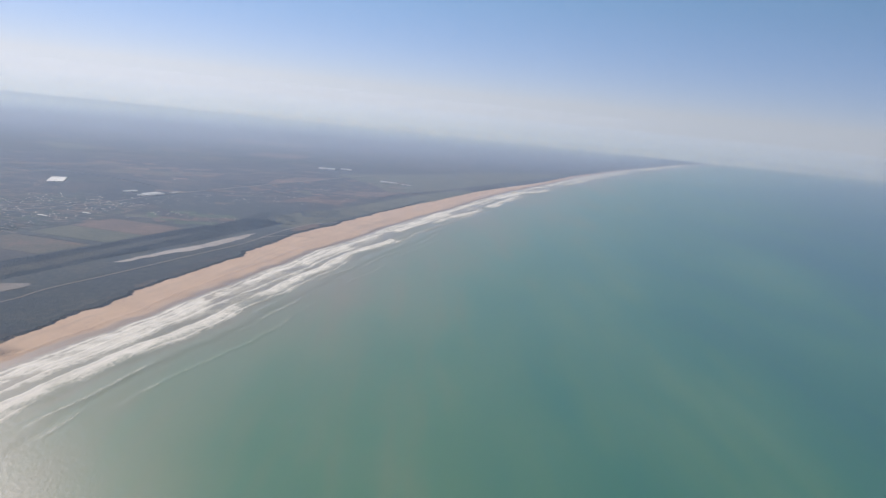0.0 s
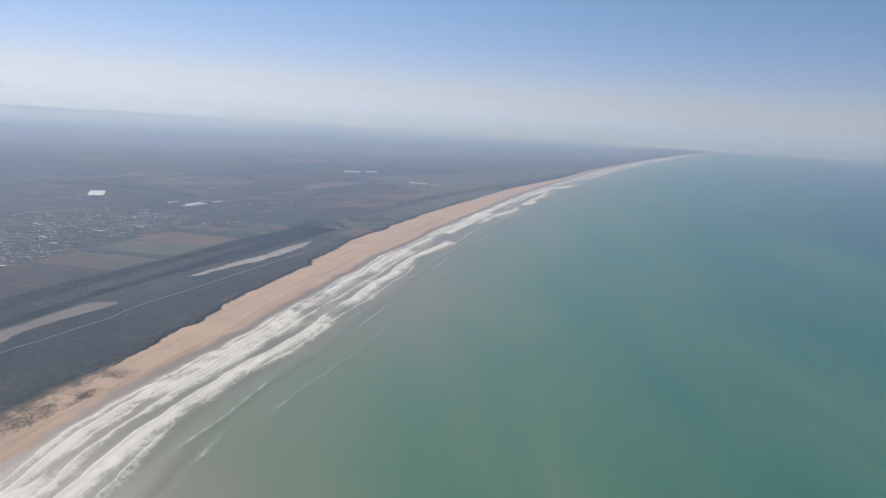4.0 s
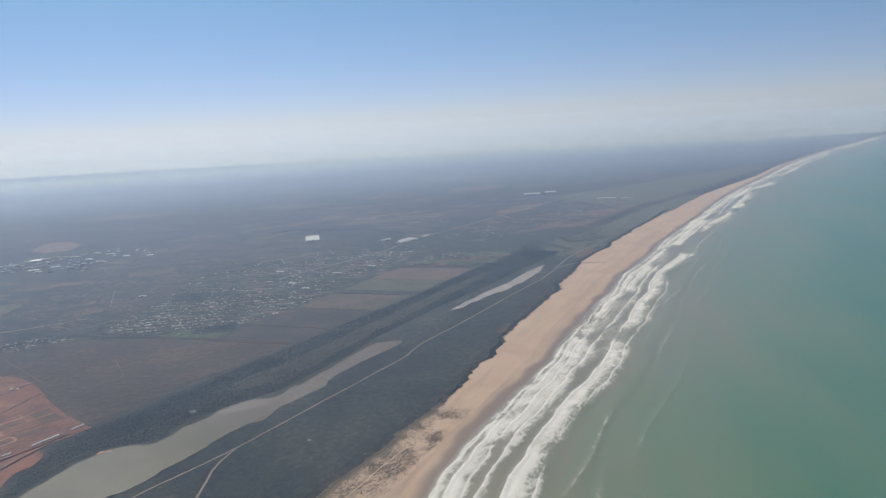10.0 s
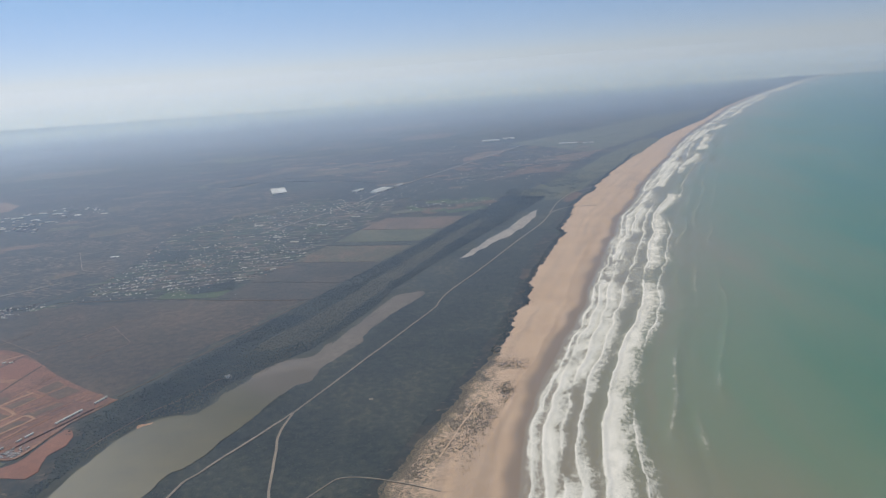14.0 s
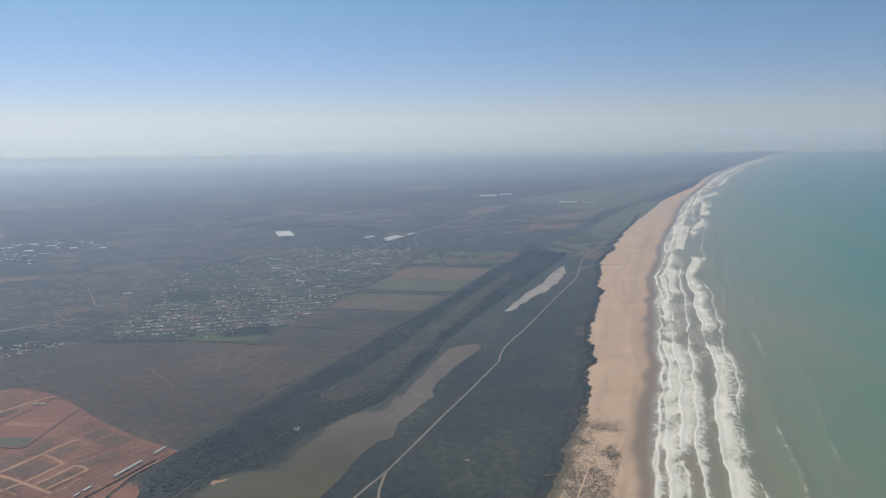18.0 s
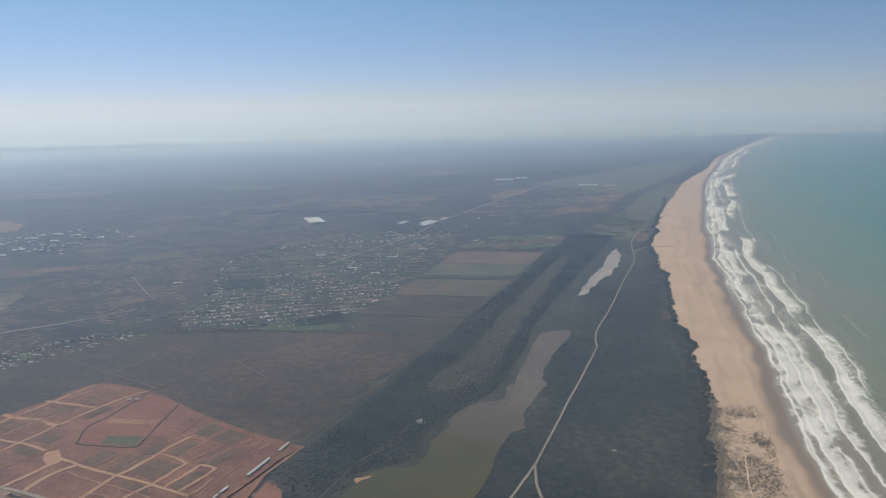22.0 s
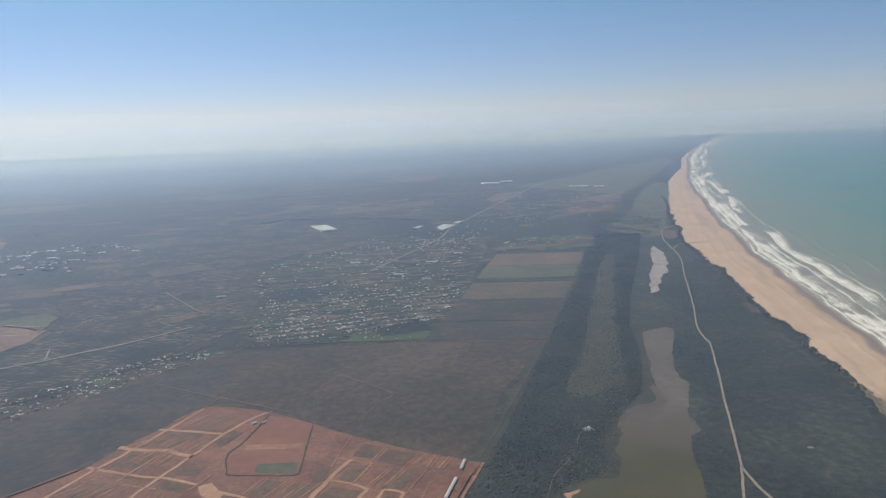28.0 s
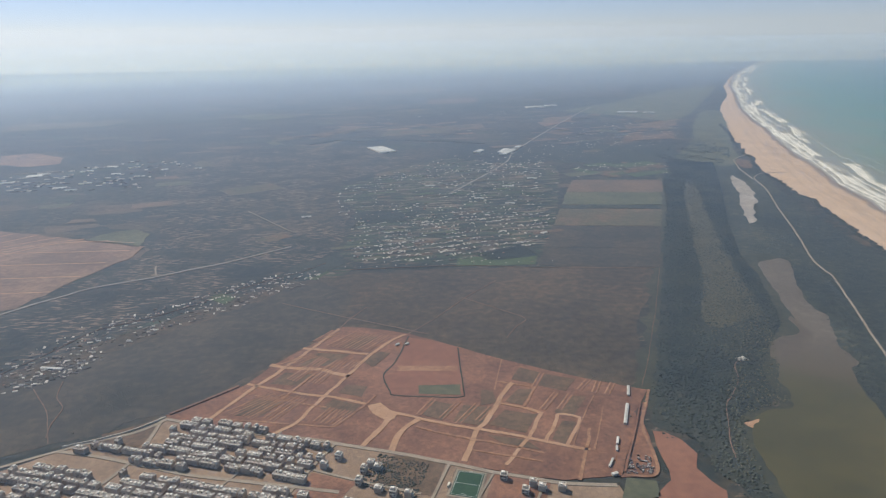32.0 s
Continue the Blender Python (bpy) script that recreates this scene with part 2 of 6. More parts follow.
# ---- materials ----
def surface(name, stops, sizes=(60.0, 6.0), rough=0.95, bump=0.4, bump_size=2.0, spec=0.15, vary=0.0, mix=0.5, island=0.0, span=0.16):
    """A surface whose colour wanders at two sizes (metres), with fine relief."""
    m = bpy.data.materials.new(name)
    m.use_nodes = True
    nt = m.node_tree
    bsdf = nt.nodes["Principled BSDF"]
    bsdf.inputs["Roughness"].default_value = rough
    bsdf.inputs["Specular IOR Level"].default_value = spec
    co = nt.nodes.new("ShaderNodeTexCoord")
    ns = []
    for size, detail in ((sizes[0], 5.0), (sizes[1], 7.0)):
        nz = nt.nodes.new("ShaderNodeTexNoise")
        nz.inputs["Scale"].default_value, nz.inputs["Detail"].default_value, nz.inputs["Roughness"].default_value = 1.0 / size, detail, 0.62
        nt.links.new(co.outputs["Object"], nz.inputs["Vector"])
        ns.append(nz)
    blend = nt.nodes.new("ShaderNodeMix")
    blend.data_type = "FLOAT"
    blend.inputs[0].default_value = mix
    nt.links.new(ns[0].outputs[0], blend.inputs[2])
    nt.links.new(ns[1].outputs[0], blend.inputs[3])
    fac = blend.outputs[0]
    for source, amount in (("Object Info", vary), ("Geometry", island)):
        if amount:
            info = nt.nodes.new("ShaderNodeObjectInfo" if source == "Object Info" else "ShaderNodeNewGeometry")
            mul = nt.nodes.new("ShaderNodeMath")
            mul.operation = "MULTIPLY_ADD"
            mul.inputs[1].default_value = amount
            nt.links.new(info.outputs["Random" if source == "Object Info" else "Random Per Island"], mul.inputs[0])
            nt.links.new(fac, mul.inputs[2])
            sub = nt.nodes.new("ShaderNodeMath")
            sub.operation = "SUBTRACT"
            sub.inputs[1].default_value = amount / 2
            nt.links.new(mul.outputs[0], sub.inputs[0])
            fac = sub.outputs[0]
    ramp = nt.nodes.new("ShaderNodeValToRGB")
    el = ramp.color_ramp.elements
    places = np.linspace(0.5 - span, 0.5 + span, len(stops))
    while len(el) < len(stops):
        el.new(0.5)
    for e, p, c in zip(el, places, stops):
        e.position, e.color = p, (*c, 1.0)
    nt.links.new(fac, ramp.inputs[0])
    nt.links.new(ramp.outputs[0], bsdf.inputs["Base Color"])
    if bump:
        nb = nt.nodes.new("ShaderNodeTexNoise")
        nb.inputs["Scale"].default_value, nb.inputs["Detail"].default_value = 1.0 / bump_size, 6.0
        nt.links.new(co.outputs["Object"], nb.inputs["Vector"])
        bp = nt.nodes.new("ShaderNodeBump")
        bp.inputs["Strength"].default_value, bp.inputs["Distance"].default_value = bump, bump_size * 0.4
        nt.links.new(nb.outputs[0], bp.inputs["Height"])
        nt.links.new(bp.outputs[0], bsdf.inputs["Normal"])
    return m


def country(name, base, plots, cell, turn_by, farmed, flecks, fleck_size=(7.0, 3.0), fleck_turn=-52.0, fleck_share=0.56):
    """Open country seen from the air: dark scrub, a patchwork of plots where it is farmed, and streaks of bare earth."""
    m = surface(name, base, (120.0, 8.0), bump=0.6, bump_size=4.0, mix=0.6, span=0.11)
    nt = m.node_tree
    bsdf = nt.nodes["Principled BSDF"]
    col = bsdf.inputs["Base Color"].links[0].from_socket
    co = nt.nodes.new("ShaderNodeTexCoord")

    def mapped(sx, sy, rot):
        mp = nt.nodes.new("ShaderNodeMapping")
        mp.inputs["Rotation"].default_value = (0, 0, radians(rot))
        mp.inputs["Scale"].default_value = (1 / sx, 1 / sy, 0.0)
        nt.links.new(co.outputs["Object"], mp.inputs[0])
        return mp.outputs[0]

    def grain(vec, detail):
        nz = nt.nodes.new("ShaderNodeTexNoise")
        nz.inputs["Scale"].default_value, nz.inputs["Detail"].default_value, nz.inputs["Roughness"].default_value = 1.0, detail, 0.6
        nt.links.new(vec, nz.inputs["Vector"])
        return nz.outputs[0]

    def step_from(value, low, high, amount):
        mr = nt.nodes.new("ShaderNodeMapRange")
        mr.interpolation_type = "SMOOTHSTEP"
        for k, v in (("From Min", low), ("From Max", high), ("To Max", amount)):
            mr.inputs[k].default_value = v
        nt.links.new(value, mr.inputs[0])
        return mr.outputs[0]

    def over(under, colour, fac):
        mx = nt.nodes.new("ShaderNodeMix")
        mx.data_type = "RGBA"
        nt.links.new(fac, mx.inputs[0])
        nt.links.new(under, mx.inputs[6])
        nt.links.new(colour, mx.inputs[7])
        return mx.outputs[2]

    cells = nt.nodes.new("ShaderNodeTexVoronoi")
    cells.distance = "CHEBYCHEV"
    cells.inputs["Scale"].default_value, cells.inputs["Randomness"].default_value = 1.0, 0.85
    nt.links.new(mapped(cell[0], cell[1], turn_by), cells.inputs["Vector"])
    sep = nt.nodes.new("ShaderNodeSeparateColor")
    nt.links.new(cells.outputs["Color"], sep.inputs[0])
    ramp = nt.nodes.new("ShaderNodeValToRGB")
    ramp.color_ramp.interpolation = "CONSTANT"
    el = ramp.color_ramp.elements
    while len(el) < len(plots):
        el.new(0.5)
    for k, (e, c) in enumerate(zip(el, plots)):
        e.position, e.color = k / len(plots), (*c, 1)
    nt.links.new(sep.outputs[0], ramp.inputs[0])
    col = over(col, ramp.outputs[0], step_from(grain(mapped(240.0, 150.0, turn_by), 4.0), farmed[0], farmed[1], farmed[2]))
    bare = nt.nodes.new("ShaderNodeMath")
    bare.operation = "MULTIPLY"
    nt.links.new(step_from(grain(mapped(*fleck_size, fleck_turn), 5.0), fleck_share, fleck_share + 0.1, 0.85), bare.inputs[0])
    nt.links.new(step_from(grain(mapped(46.0, 30.0, 0.0), 4.0), 0.40, 0.60, 1.0), bare.inputs[1])
    earth = nt.nodes.new("ShaderNodeRGB")
    earth.outputs[0].default_value = (*flecks, 1)
    col = over(col, earth.outputs[0], bare.outputs[0])
    nt.links.new(col, bsdf.inputs["Base Color"])
    return m


def sea_material():
    """Sea water, murky with sand by the shore, clear and blue further out, under foam where the surf breaks."""
    m = bpy.data.materials.new("sea_water")
    m.use_nodes = True
    nt = m.node_tree
    bsdf = nt.nodes["Principled BSDF"]
    N = nt.nodes.new
    co = N("ShaderNodeTexCoord")
    off = N("ShaderNodeAttribute")
    off.attribute_name = "offshore"
    foam = N("ShaderNodeAttribute")
    foam.attribute_name = "foam"

    def noise_at(sx, sy, detail=4.0, rough=0.55, rot=20.0):
        mp = N("ShaderNodeMapping")
        mp.inputs["Scale"].default_value = (1 / sx, 1 / sy, 1)
        mp.inputs["Rotation"].default_value = (0, 0, radians(rot))
        nz = N("ShaderNodeTexNoise")
        nz.inputs["Scale"].default_value, nz.inputs["Detail"].default_value, nz.inputs["Roughness"].default_value = 1.0, detail, rough
        nt.links.new(co.outputs["Object"], mp.inputs[0])
        nt.links.new(mp.outputs[0], nz.inputs["Vector"])
        return nz.outputs[0]

    def math(op, a, b, c=None):
        nd = N("ShaderNodeMath")
        nd.operation = op
        for k, v in enumerate((a, b, c)):
            if v is None:
                continue
            if isinstance(v, (int, float)):
                nd.inputs[k].default_value = v
            else:
                nt.links.new(v, nd.inputs[k])
        return nd.outputs[0]

    drift = math("SUBTRACT", noise_at(160.0, 420.0), 0.5)
    streak = math("SUBTRACT", noise_at(26.0, 260.0, 5.0), 0.5)
    spread = math("MINIMUM", math("MULTIPLY", off.outputs["Fac"], 1.4), 700.0)
    far = math("ADD", off.outputs["Fac"], math("MULTIPLY", spread, math("ADD", math("MULTIPLY", drift, 1.7), math("MULTIPLY", streak, 0.6))))
    ramp = N("ShaderNodeValToRGB")
    nt.links.new(math("MULTIPLY", far, 1 / 1500.0), ramp.inputs[0])
    el = ramp.color_ramp.elements
    el[0].position, el[0].color = 0.0, (0.25, 0.20, 0.145, 1)
    el[1].position, el[1].color = 1.0, (0.006, 0.071, 0.092, 1)
    for pos, c in ((0.05, (0.185, 0.184, 0.115)), (0.10, (0.135, 0.184, 0.107)), (0.18, (0.076, 0.165, 0.094)), (0.34, (0.042, 0.138, 0.090)), (0.62, (0.0145, 0.091, 0.087))):
        el.new(pos).color = (*c, 1)
    lace = noise_at(2.4, 4.0, 8.0, 0.74, 8.0)
    cover = math("ADD", foam.outputs["Fac"], math("MULTIPLY", math("SUBTRACT", lace, 0.5), 2.1))
    mr = N("ShaderNodeMapRange")
    mr.interpolation_type = "SMOOTHSTEP"
    mr.inputs["From Min"].default_value, mr.inputs["From Max"].default_value = 0.21, 0.64
    nt.links.new(cover, mr.inputs[0])
    shown = math("MULTIPLY", mr.outputs[0], math("MINIMUM", math("MULTIPLY", foam.outputs["Fac"], 4.0), 1.0))
    blend = N("ShaderNodeMix")
    blend.data_type = "RGBA"
    nt.links.new(shown, blend.inputs[0])
    nt.links.new(ramp.outputs[0], blend.inputs[6])
    fleck = N("ShaderNodeMix")
    fleck.data_type = "RGBA"
    fleck.inputs[6].default_value, fleck.inputs[7].default_value = (0.36, 0.345, 0.27, 1), (0.79, 0.73, 0.63, 1)
    nt.links.new(math("ADD", math("MULTIPLY_ADD", foam.outputs["Fac"], 0.8, -0.12), math("MULTIPLY", math("SUBTRACT", noise_at(1.1, 0.8, 6.0, 0.7), 0.42), 1.6)), fleck.inputs[0])
    nt.links.new(fleck.outputs[2], blend.inputs[7])
    nt.links.new(blend.outputs[2], bsdf.inputs["Base Color"])
    nt.links.new(math("MULTIPLY_ADD", shown, 0.6, 0.32), bsdf.inputs["Roughness"])
    bsdf.inputs["Specular IOR Level"].default_value = 0.22
    bp = N("ShaderNodeBump")
    bp.inputs["Strength"].default_value, bp.inputs["Distance"].default_value = 0.25, 0.6
    nt.links.new(math("ADD", noise_at(2.2, 5.0, 5.0), math("MULTIPLY", shown, 0.8)), bp.inputs["Height"])
    nt.links.new(bp.outputs[0], bsdf.inputs["Normal"])
    return m


def sand_material():
    """Beach sand, darker and smoother where the swash has wetted it."""
    m = surface("beach_sand", [(0.38, 0.255, 0.163), (0.46, 0.32, 0.21), (0.52, 0.37, 0.25)], (40.0, 3.0), rough=0.9, bump=0.3, bump_size=1.5)
    nt = m.node_tree
    bsdf = nt.nodes["Principled BSDF"]
    dry = bsdf.inputs["Base Color"].links[0].from_socket
    grown = nt.nodes.new("ShaderNodeAttribute")
    grown.attribute_name = "planted"
    spots = nt.nodes.new("ShaderNodeTexNoise")
    spots.inputs["Scale"].default_value, spots.inputs["Detail"].default_value, spots.inputs["Roughness"].default_value = 0.42, 6.0, 0.68
    nt.links.new(nt.nodes["Texture Coordinate"].outputs["Object"], spots.inputs["Vector"])
    total = nt.nodes.new("ShaderNodeMath")
    total.operation = "MULTIPLY_ADD"
    total.inputs[1].default_value = 0.15
    nt.links.new(grown.outputs["Fac"], total.inputs[0])
    nt.links.new(spots.outputs[0], total.inputs[2])
    cover = nt.nodes.new("ShaderNodeMapRange")
    cover.interpolation_type = "SMOOTHSTEP"
    cover.inputs["From Min"].default_value, cover.inputs["From Max"].default_value, cover.inputs["To Max"].default_value = 0.62, 0.76, 0.8
    nt.links.new(total.outputs[0], cover.inputs[0])
    herb = nt.nodes.new("ShaderNodeMix")
    herb.data_type = "RGBA"
    herb.inputs[7].default_value = (0.19, 0.15, 0.095, 1)
    nt.links.new(cover.outputs[0], herb.inputs[0])
    nt.links.new(dry, herb.inputs[6])
    dry = herb.outputs[2]
    wet = nt.nodes.new("ShaderNodeAttribute")
    wet.attribute_name = "wet"
    blend = nt.nodes.new("ShaderNodeMix")
    blend.data_type = "RGBA"
    nt.links.new(wet.outputs["Fac"], blend.inputs[0])
    nt.links.new(dry, blend.inputs[6])
    blend.inputs[7].default_value = (0.235, 0.17, 0.118, 1)
    nt.links.new(blend.outputs[2], bsdf.inputs["Base Color"])
    sub = nt.nodes.new("ShaderNodeMath")
    sub.operation = "MULTIPLY_ADD"
    sub.inputs[1].default_value, sub.inputs[2].default_value = -0.45, 0.9
    nt.links.new(wet.outputs["Fac"], sub.inputs[0])
    nt.links.new(sub.outputs[0], bsdf.inputs["Roughness"])
    return m


DARK_SCRUB = [(0.016, 0.020, 0.016), (0.026, 0.029, 0.021), (0.042, 0.04, 0.028), (0.08, 0.064, 0.042)]
M_LAND = country("open_country", DARK_SCRUB, [(0.022, 0.026, 0.02), (0.03, 0.034, 0.022), (0.06, 0.05, 0.034), (0.026, 0.03, 0.022), (0.09, 0.07, 0.046), (0.045, 0.056, 0.03), (0.15, 0.105, 0.07), (0.035, 0.036, 0.026)], (52.0, 24.0), -14.0, (0.47, 0.6, 0.6), (0.20, 0.145, 0.10))
M_SEA = sea_material()
M_SAND = sand_material()
M_HEATH = surface("coastal_scrub", [(0.021, 0.025, 0.020), (0.034, 0.038, 0.029), (0.049, 0.053, 0.038), (0.087, 0.081, 0.056)], (70.0, 5.0), bump=0.9, bump_size=3.0, mix=0.55, span=0.12)
M_PLAIN = surface("dry_heath", [(0.042, 0.034, 0.022), (0.060, 0.047, 0.029), (0.080, 0.060, 0.037), (0.115, 0.08, 0.05)], (90.0, 6.0), bump=0.5, bump_size=3.0, span=0.11, mix=0.6)
M_WOOD = surface("wood_floor", [(0.024, 0.029, 0.022), (0.038, 0.042, 0.031), (0.060, 0.056, 0.039)], (50.0, 5.0), bump=0.8, bump_size=3.0)
M_REED = surface("reed_scrub", [(0.030, 0.033, 0.023), (0.050, 0.050, 0.031), (0.082, 0.074, 0.046)], (40.0, 3.0), bump=0.7, bump_size=2.0)
M_GLADE = surface("dry_glade", [(0.050, 0.049, 0.033), (0.076, 0.071, 0.046), (0.11, 0.098, 0.064)], (30.0, 2.5), bump=0.6, bump_size=1.5)
M_RED = surface("red_earth", [(0.145, 0.066, 0.040), (0.195, 0.090, 0.054), (0.255, 0.123, 0.075)], (70.0, 4.0), bump=0.3, bump_size=1.5)
M_REDDARK = surface("dark_red_earth", [(0.110, 0.056, 0.035), (0.172, 0.086, 0.052), (0.255, 0.128, 0.076)], (24.0, 2.0), bump=0.3, bump_size=1.5, span=0.12)
M_DIRT = surface("pale_dirt", [(0.27, 0.152, 0.086), (0.35, 0.207, 0.12), (0.42, 0.265, 0.163)], (30.0, 2.5), bump=0.2, bump_size=1.0)
M_DIRT2 = surface("trodden_red_dirt", [(0.19, 0.10, 0.056), (0.25, 0.135, 0.076), (0.33, 0.19, 0.11)], (12.0, 2.0), bump=0.2, bump_size=1.0, span=0.1)
M_TRACK = surface("sandy_track", [(0.19, 0.155, 0.115), (0.26, 0.21, 0.155), (0.33, 0.27, 0.205)], (25.0, 2.5), bump=0.2, bump_size=1.0)
M_ROAD = surface("worn_road", [(0.16, 0.14, 0.12), (0.24, 0.21, 0.18), (0.32, 0.28, 0.24)], (40.0, 4.0), bump=0.1, bump_size=1.0)
M_MUD = surface("dried_mud", [(0.085, 0.066, 0.046), (0.115, 0.092, 0.066), (0.155, 0.127, 0.096)], (45.0, 5.0), rough=0.7, bump=0.2, bump_size=2.0)
M_MUDWET = surface("wet_mud", [(0.075, 0.056, 0.036), (0.10, 0.076, 0.048), (0.13, 0.10, 0.064)], (60.0, 5.0), rough=0.55, bump=0.1, bump_size=2.0)
M_SALT = surface("pale_lagoon_bed", [(0.19, 0.16, 0.13), (0.28, 0.24, 0.20), (0.37, 0.32, 0.27)], (40.0, 5.0), rough=0.7, bump=0.1, bump_size=2.0)
M_LAKE = surface("green_lagoon_water", [(0.051, 0.047, 0.019), (0.071, 0.062, 0.023), (0.097, 0.080, 0.031)], (110.0, 30.0), rough=0.42, bump=0.05, bump_size=1.5, spec=0.06)


def shoaling(mat, colour, along_x, along_y, deep, shoal):
    """Lets the water's colour run into that of the silt towards the shallow end."""
    nt = mat.node_tree
    bsdf = nt.nodes["Principled BSDF"]
    water = bsdf.inputs["Base Color"].links[0].from_socket
    place = nt.nodes.new("ShaderNodeVectorMath")
    place.operation = "DOT_PRODUCT"
    place.inputs[1].default_value = (along_x, along_y, 0)
    nt.links.new(nt.nodes["Texture Coordinate"].outputs["Object"], place.inputs[0])
    cloud = nt.nodes.new("ShaderNodeTexNoise")
    cloud.inputs["Scale"].default_value, cloud.inputs["Detail"].default_value = 0.05, 5.0
    nt.links.new(nt.nodes["Texture Coordinate"].outputs["Object"], cloud.inputs["Vector"])
    sway = nt.nodes.new("ShaderNodeMath")
    sway.operation = "MULTIPLY_ADD"
    sway.inputs[1].default_value = 30.0
    nt.links.new(cloud.outputs[0], sway.inputs[0])
    nt.links.new(place.outputs["Value"], sway.inputs[2])
    depth = nt.nodes.new("ShaderNodeMapRange")
    depth.interpolation_type = "SMOOTHSTEP"
    depth.inputs["From Min"].default_value, depth.inputs["From Max"].default_value = deep + 15, shoal + 15
    nt.links.new(sway.outputs[0], depth.inputs[0])
    run = nt.nodes.new("ShaderNodeMix")
    run.data_type = "RGBA"
    run.inputs[7].default_value = (*colour, 1)
    nt.links.new(depth.outputs[0], run.inputs[0])
    nt.links.new(water, run.inputs[6])
    nt.links.new(run.outputs[2], bsdf.inputs["Base Color"])


shoaling(M_LAKE, (0.100, 0.079, 0.050), 0.45, 0.89, 168, 206)
M_GREEN = surface("green_crop", [(0.045, 0.062, 0.026), (0.065, 0.085, 0.034), (0.09, 0.11, 0.045)], (40.0, 4.0), bump=0.3, bump_size=1.5)
M_TAN = surface("stubble_field", [(0.14, 0.09, 0.058), (0.108, 0.085, 0.052), (0.082, 0.074, 0.044), (0.072, 0.070, 0.041)], (45.0, 5.0), bump=0.2, bump_size=1.5, span=0.10)
M_REDFIELD = surface("reddish_stubble", [(0.09, 0.068, 0.046), (0.125, 0.088, 0.058), (0.17, 0.115, 0.075)], (45.0, 5.0), bump=0.2, bump_size=1.5)
M_TUFT = surface("dune_tufts", [(0.13, 0.105, 0.067), (0.18, 0.142, 0.09), (0.24, 0.185, 0.118)], (20.0, 0.8), bump=0.5, bump_size=0.4, island=0.25)
M_WOODS = country("woodland_floor", DARK_SCRUB, [(0.02, 0.023, 0.017), (0.035, 0.033, 0.024), (0.05, 0.042, 0.03), (0.025, 0.028, 0.02)], (30.0, 14.0), 30.0, (0.45, 0.6, 0.6), (0.25, 0.185, 0.135), (9.0, 2.2), -58.0, 0.50)
M_GARDEN = country("village_gardens", DARK_SCRUB, [(0.028, 0.036, 0.022), (0.045, 0.06, 0.03), (0.022, 0.027, 0.018), (0.06, 0.072, 0.038), (0.10, 0.08, 0.055), (0.034, 0.042, 0.025), (0.055, 0.05, 0.034), (0.17, 0.135, 0.10)], (17.0, 4.5), -14.0, (0.25, 0.42, 0.9), (0.17, 0.13, 0.09), (5.0, 2.0), -14.0, 0.58)
M_OLIVE = surface("olive_crop", [(0.064, 0.068, 0.038), (0.088, 0.088, 0.05), (0.118, 0.11, 0.063)], (45.0, 4.0), bump=0.3, bump_size=1.5, span=0.1)
M_HEATHTUFT = surface("heath_tufts", [(0.03, 0.027, 0.019), (0.045, 0.038, 0.026), (0.065, 0.052, 0.035)], (20.0, 0.8), bump=0.4, bump_size=0.4, island=0.25)
M_FALLOW = surface("weedy_earth", [(0.08, 0.054, 0.032), (0.118, 0.077, 0.045), (0.16, 0.102, 0.06)], (20.0, 2.5), bump=0.3, bump_size=1.0, span=0.12)
M_WOODLEAF = surface("dry_wood_leaves", [(0.034, 0.035, 0.027), (0.050, 0.048, 0.036), (0.070, 0.063, 0.047), (0.10, 0.084, 0.06)], (40.0, 1.0), bump=0.6, bump_size=0.5, island=0.25, mix=0.5)
M_TOWN = surface("dusty_town_ground", [(0.16, 0.105, 0.066), (0.22, 0.148, 0.095), (0.29, 0.20, 0.13)], (16.0, 2.0), bump=0.2, bump_size=0.8)
M_WESTFIELD = surface("bare_red_field", [(0.12, 0.08, 0.056), (0.165, 0.105, 0.072), (0.23, 0.15, 0.102)], (50.0, 4.0), bump=0.2, bump_size=1.5, span=0.1)
M_BROWN = surface("ploughed_field", [(0.036, 0.034, 0.024), (0.056, 0.048, 0.033), (0.085, 0.068, 0.046)], (45.0, 5.0), bump=0.3, bump_size=1.5, span=0.1)
M_TURF = surface("playing_turf", [(0.022, 0.048, 0.024), (0.03, 0.06, 0.03), (0.038, 0.072, 0.036)], (12.0, 2.0), bump=0.1, bump_size=0.6)
M_LEAF = surface("tree_leaves", [(0.029, 0.036, 0.031), (0.042, 0.050, 0.040), (0.058, 0.065, 0.049), (0.082, 0.083, 0.059)], (38.0, 1.2), bump=0.5, bump_size=0.5, island=0.09, mix=0.35, span=0.1)
M_LEAFPALE = surface("pale_leaves", [(0.05, 0.05, 0.032), (0.08, 0.076, 0.046), (0.115, 0.106, 0.066), (0.15, 0.132, 0.085)], (45.0, 1.2), bump=0.8, bump_size=0.5, island=0.2)
M_SHRUB = surface("shrub_leaves", [(0.029, 0.034, 0.025), (0.043, 0.048, 0.034), (0.061, 0.065, 0.044), (0.087, 0.083, 0.058)], (30.0, 0.8), bump=0.6, bump_size=0.4, island=0.22)
M_WHITE = surface("white_render", [(0.52, 0.46, 0.38), (0.66, 0.60, 0.52), (0.78, 0.73, 0.66)], (3.0, 0.5), rough=0.85, bump=0.05, bump_size=0.4, vary=0.2)
M_WALL = surface("grey_render", [(0.26, 0.215, 0.175), (0.37, 0.31, 0.255), (0.50, 0.43, 0.36)], (3.0, 0.6), rough=0.9, bump=0.06, bump_size=0.4, vary=0.25)
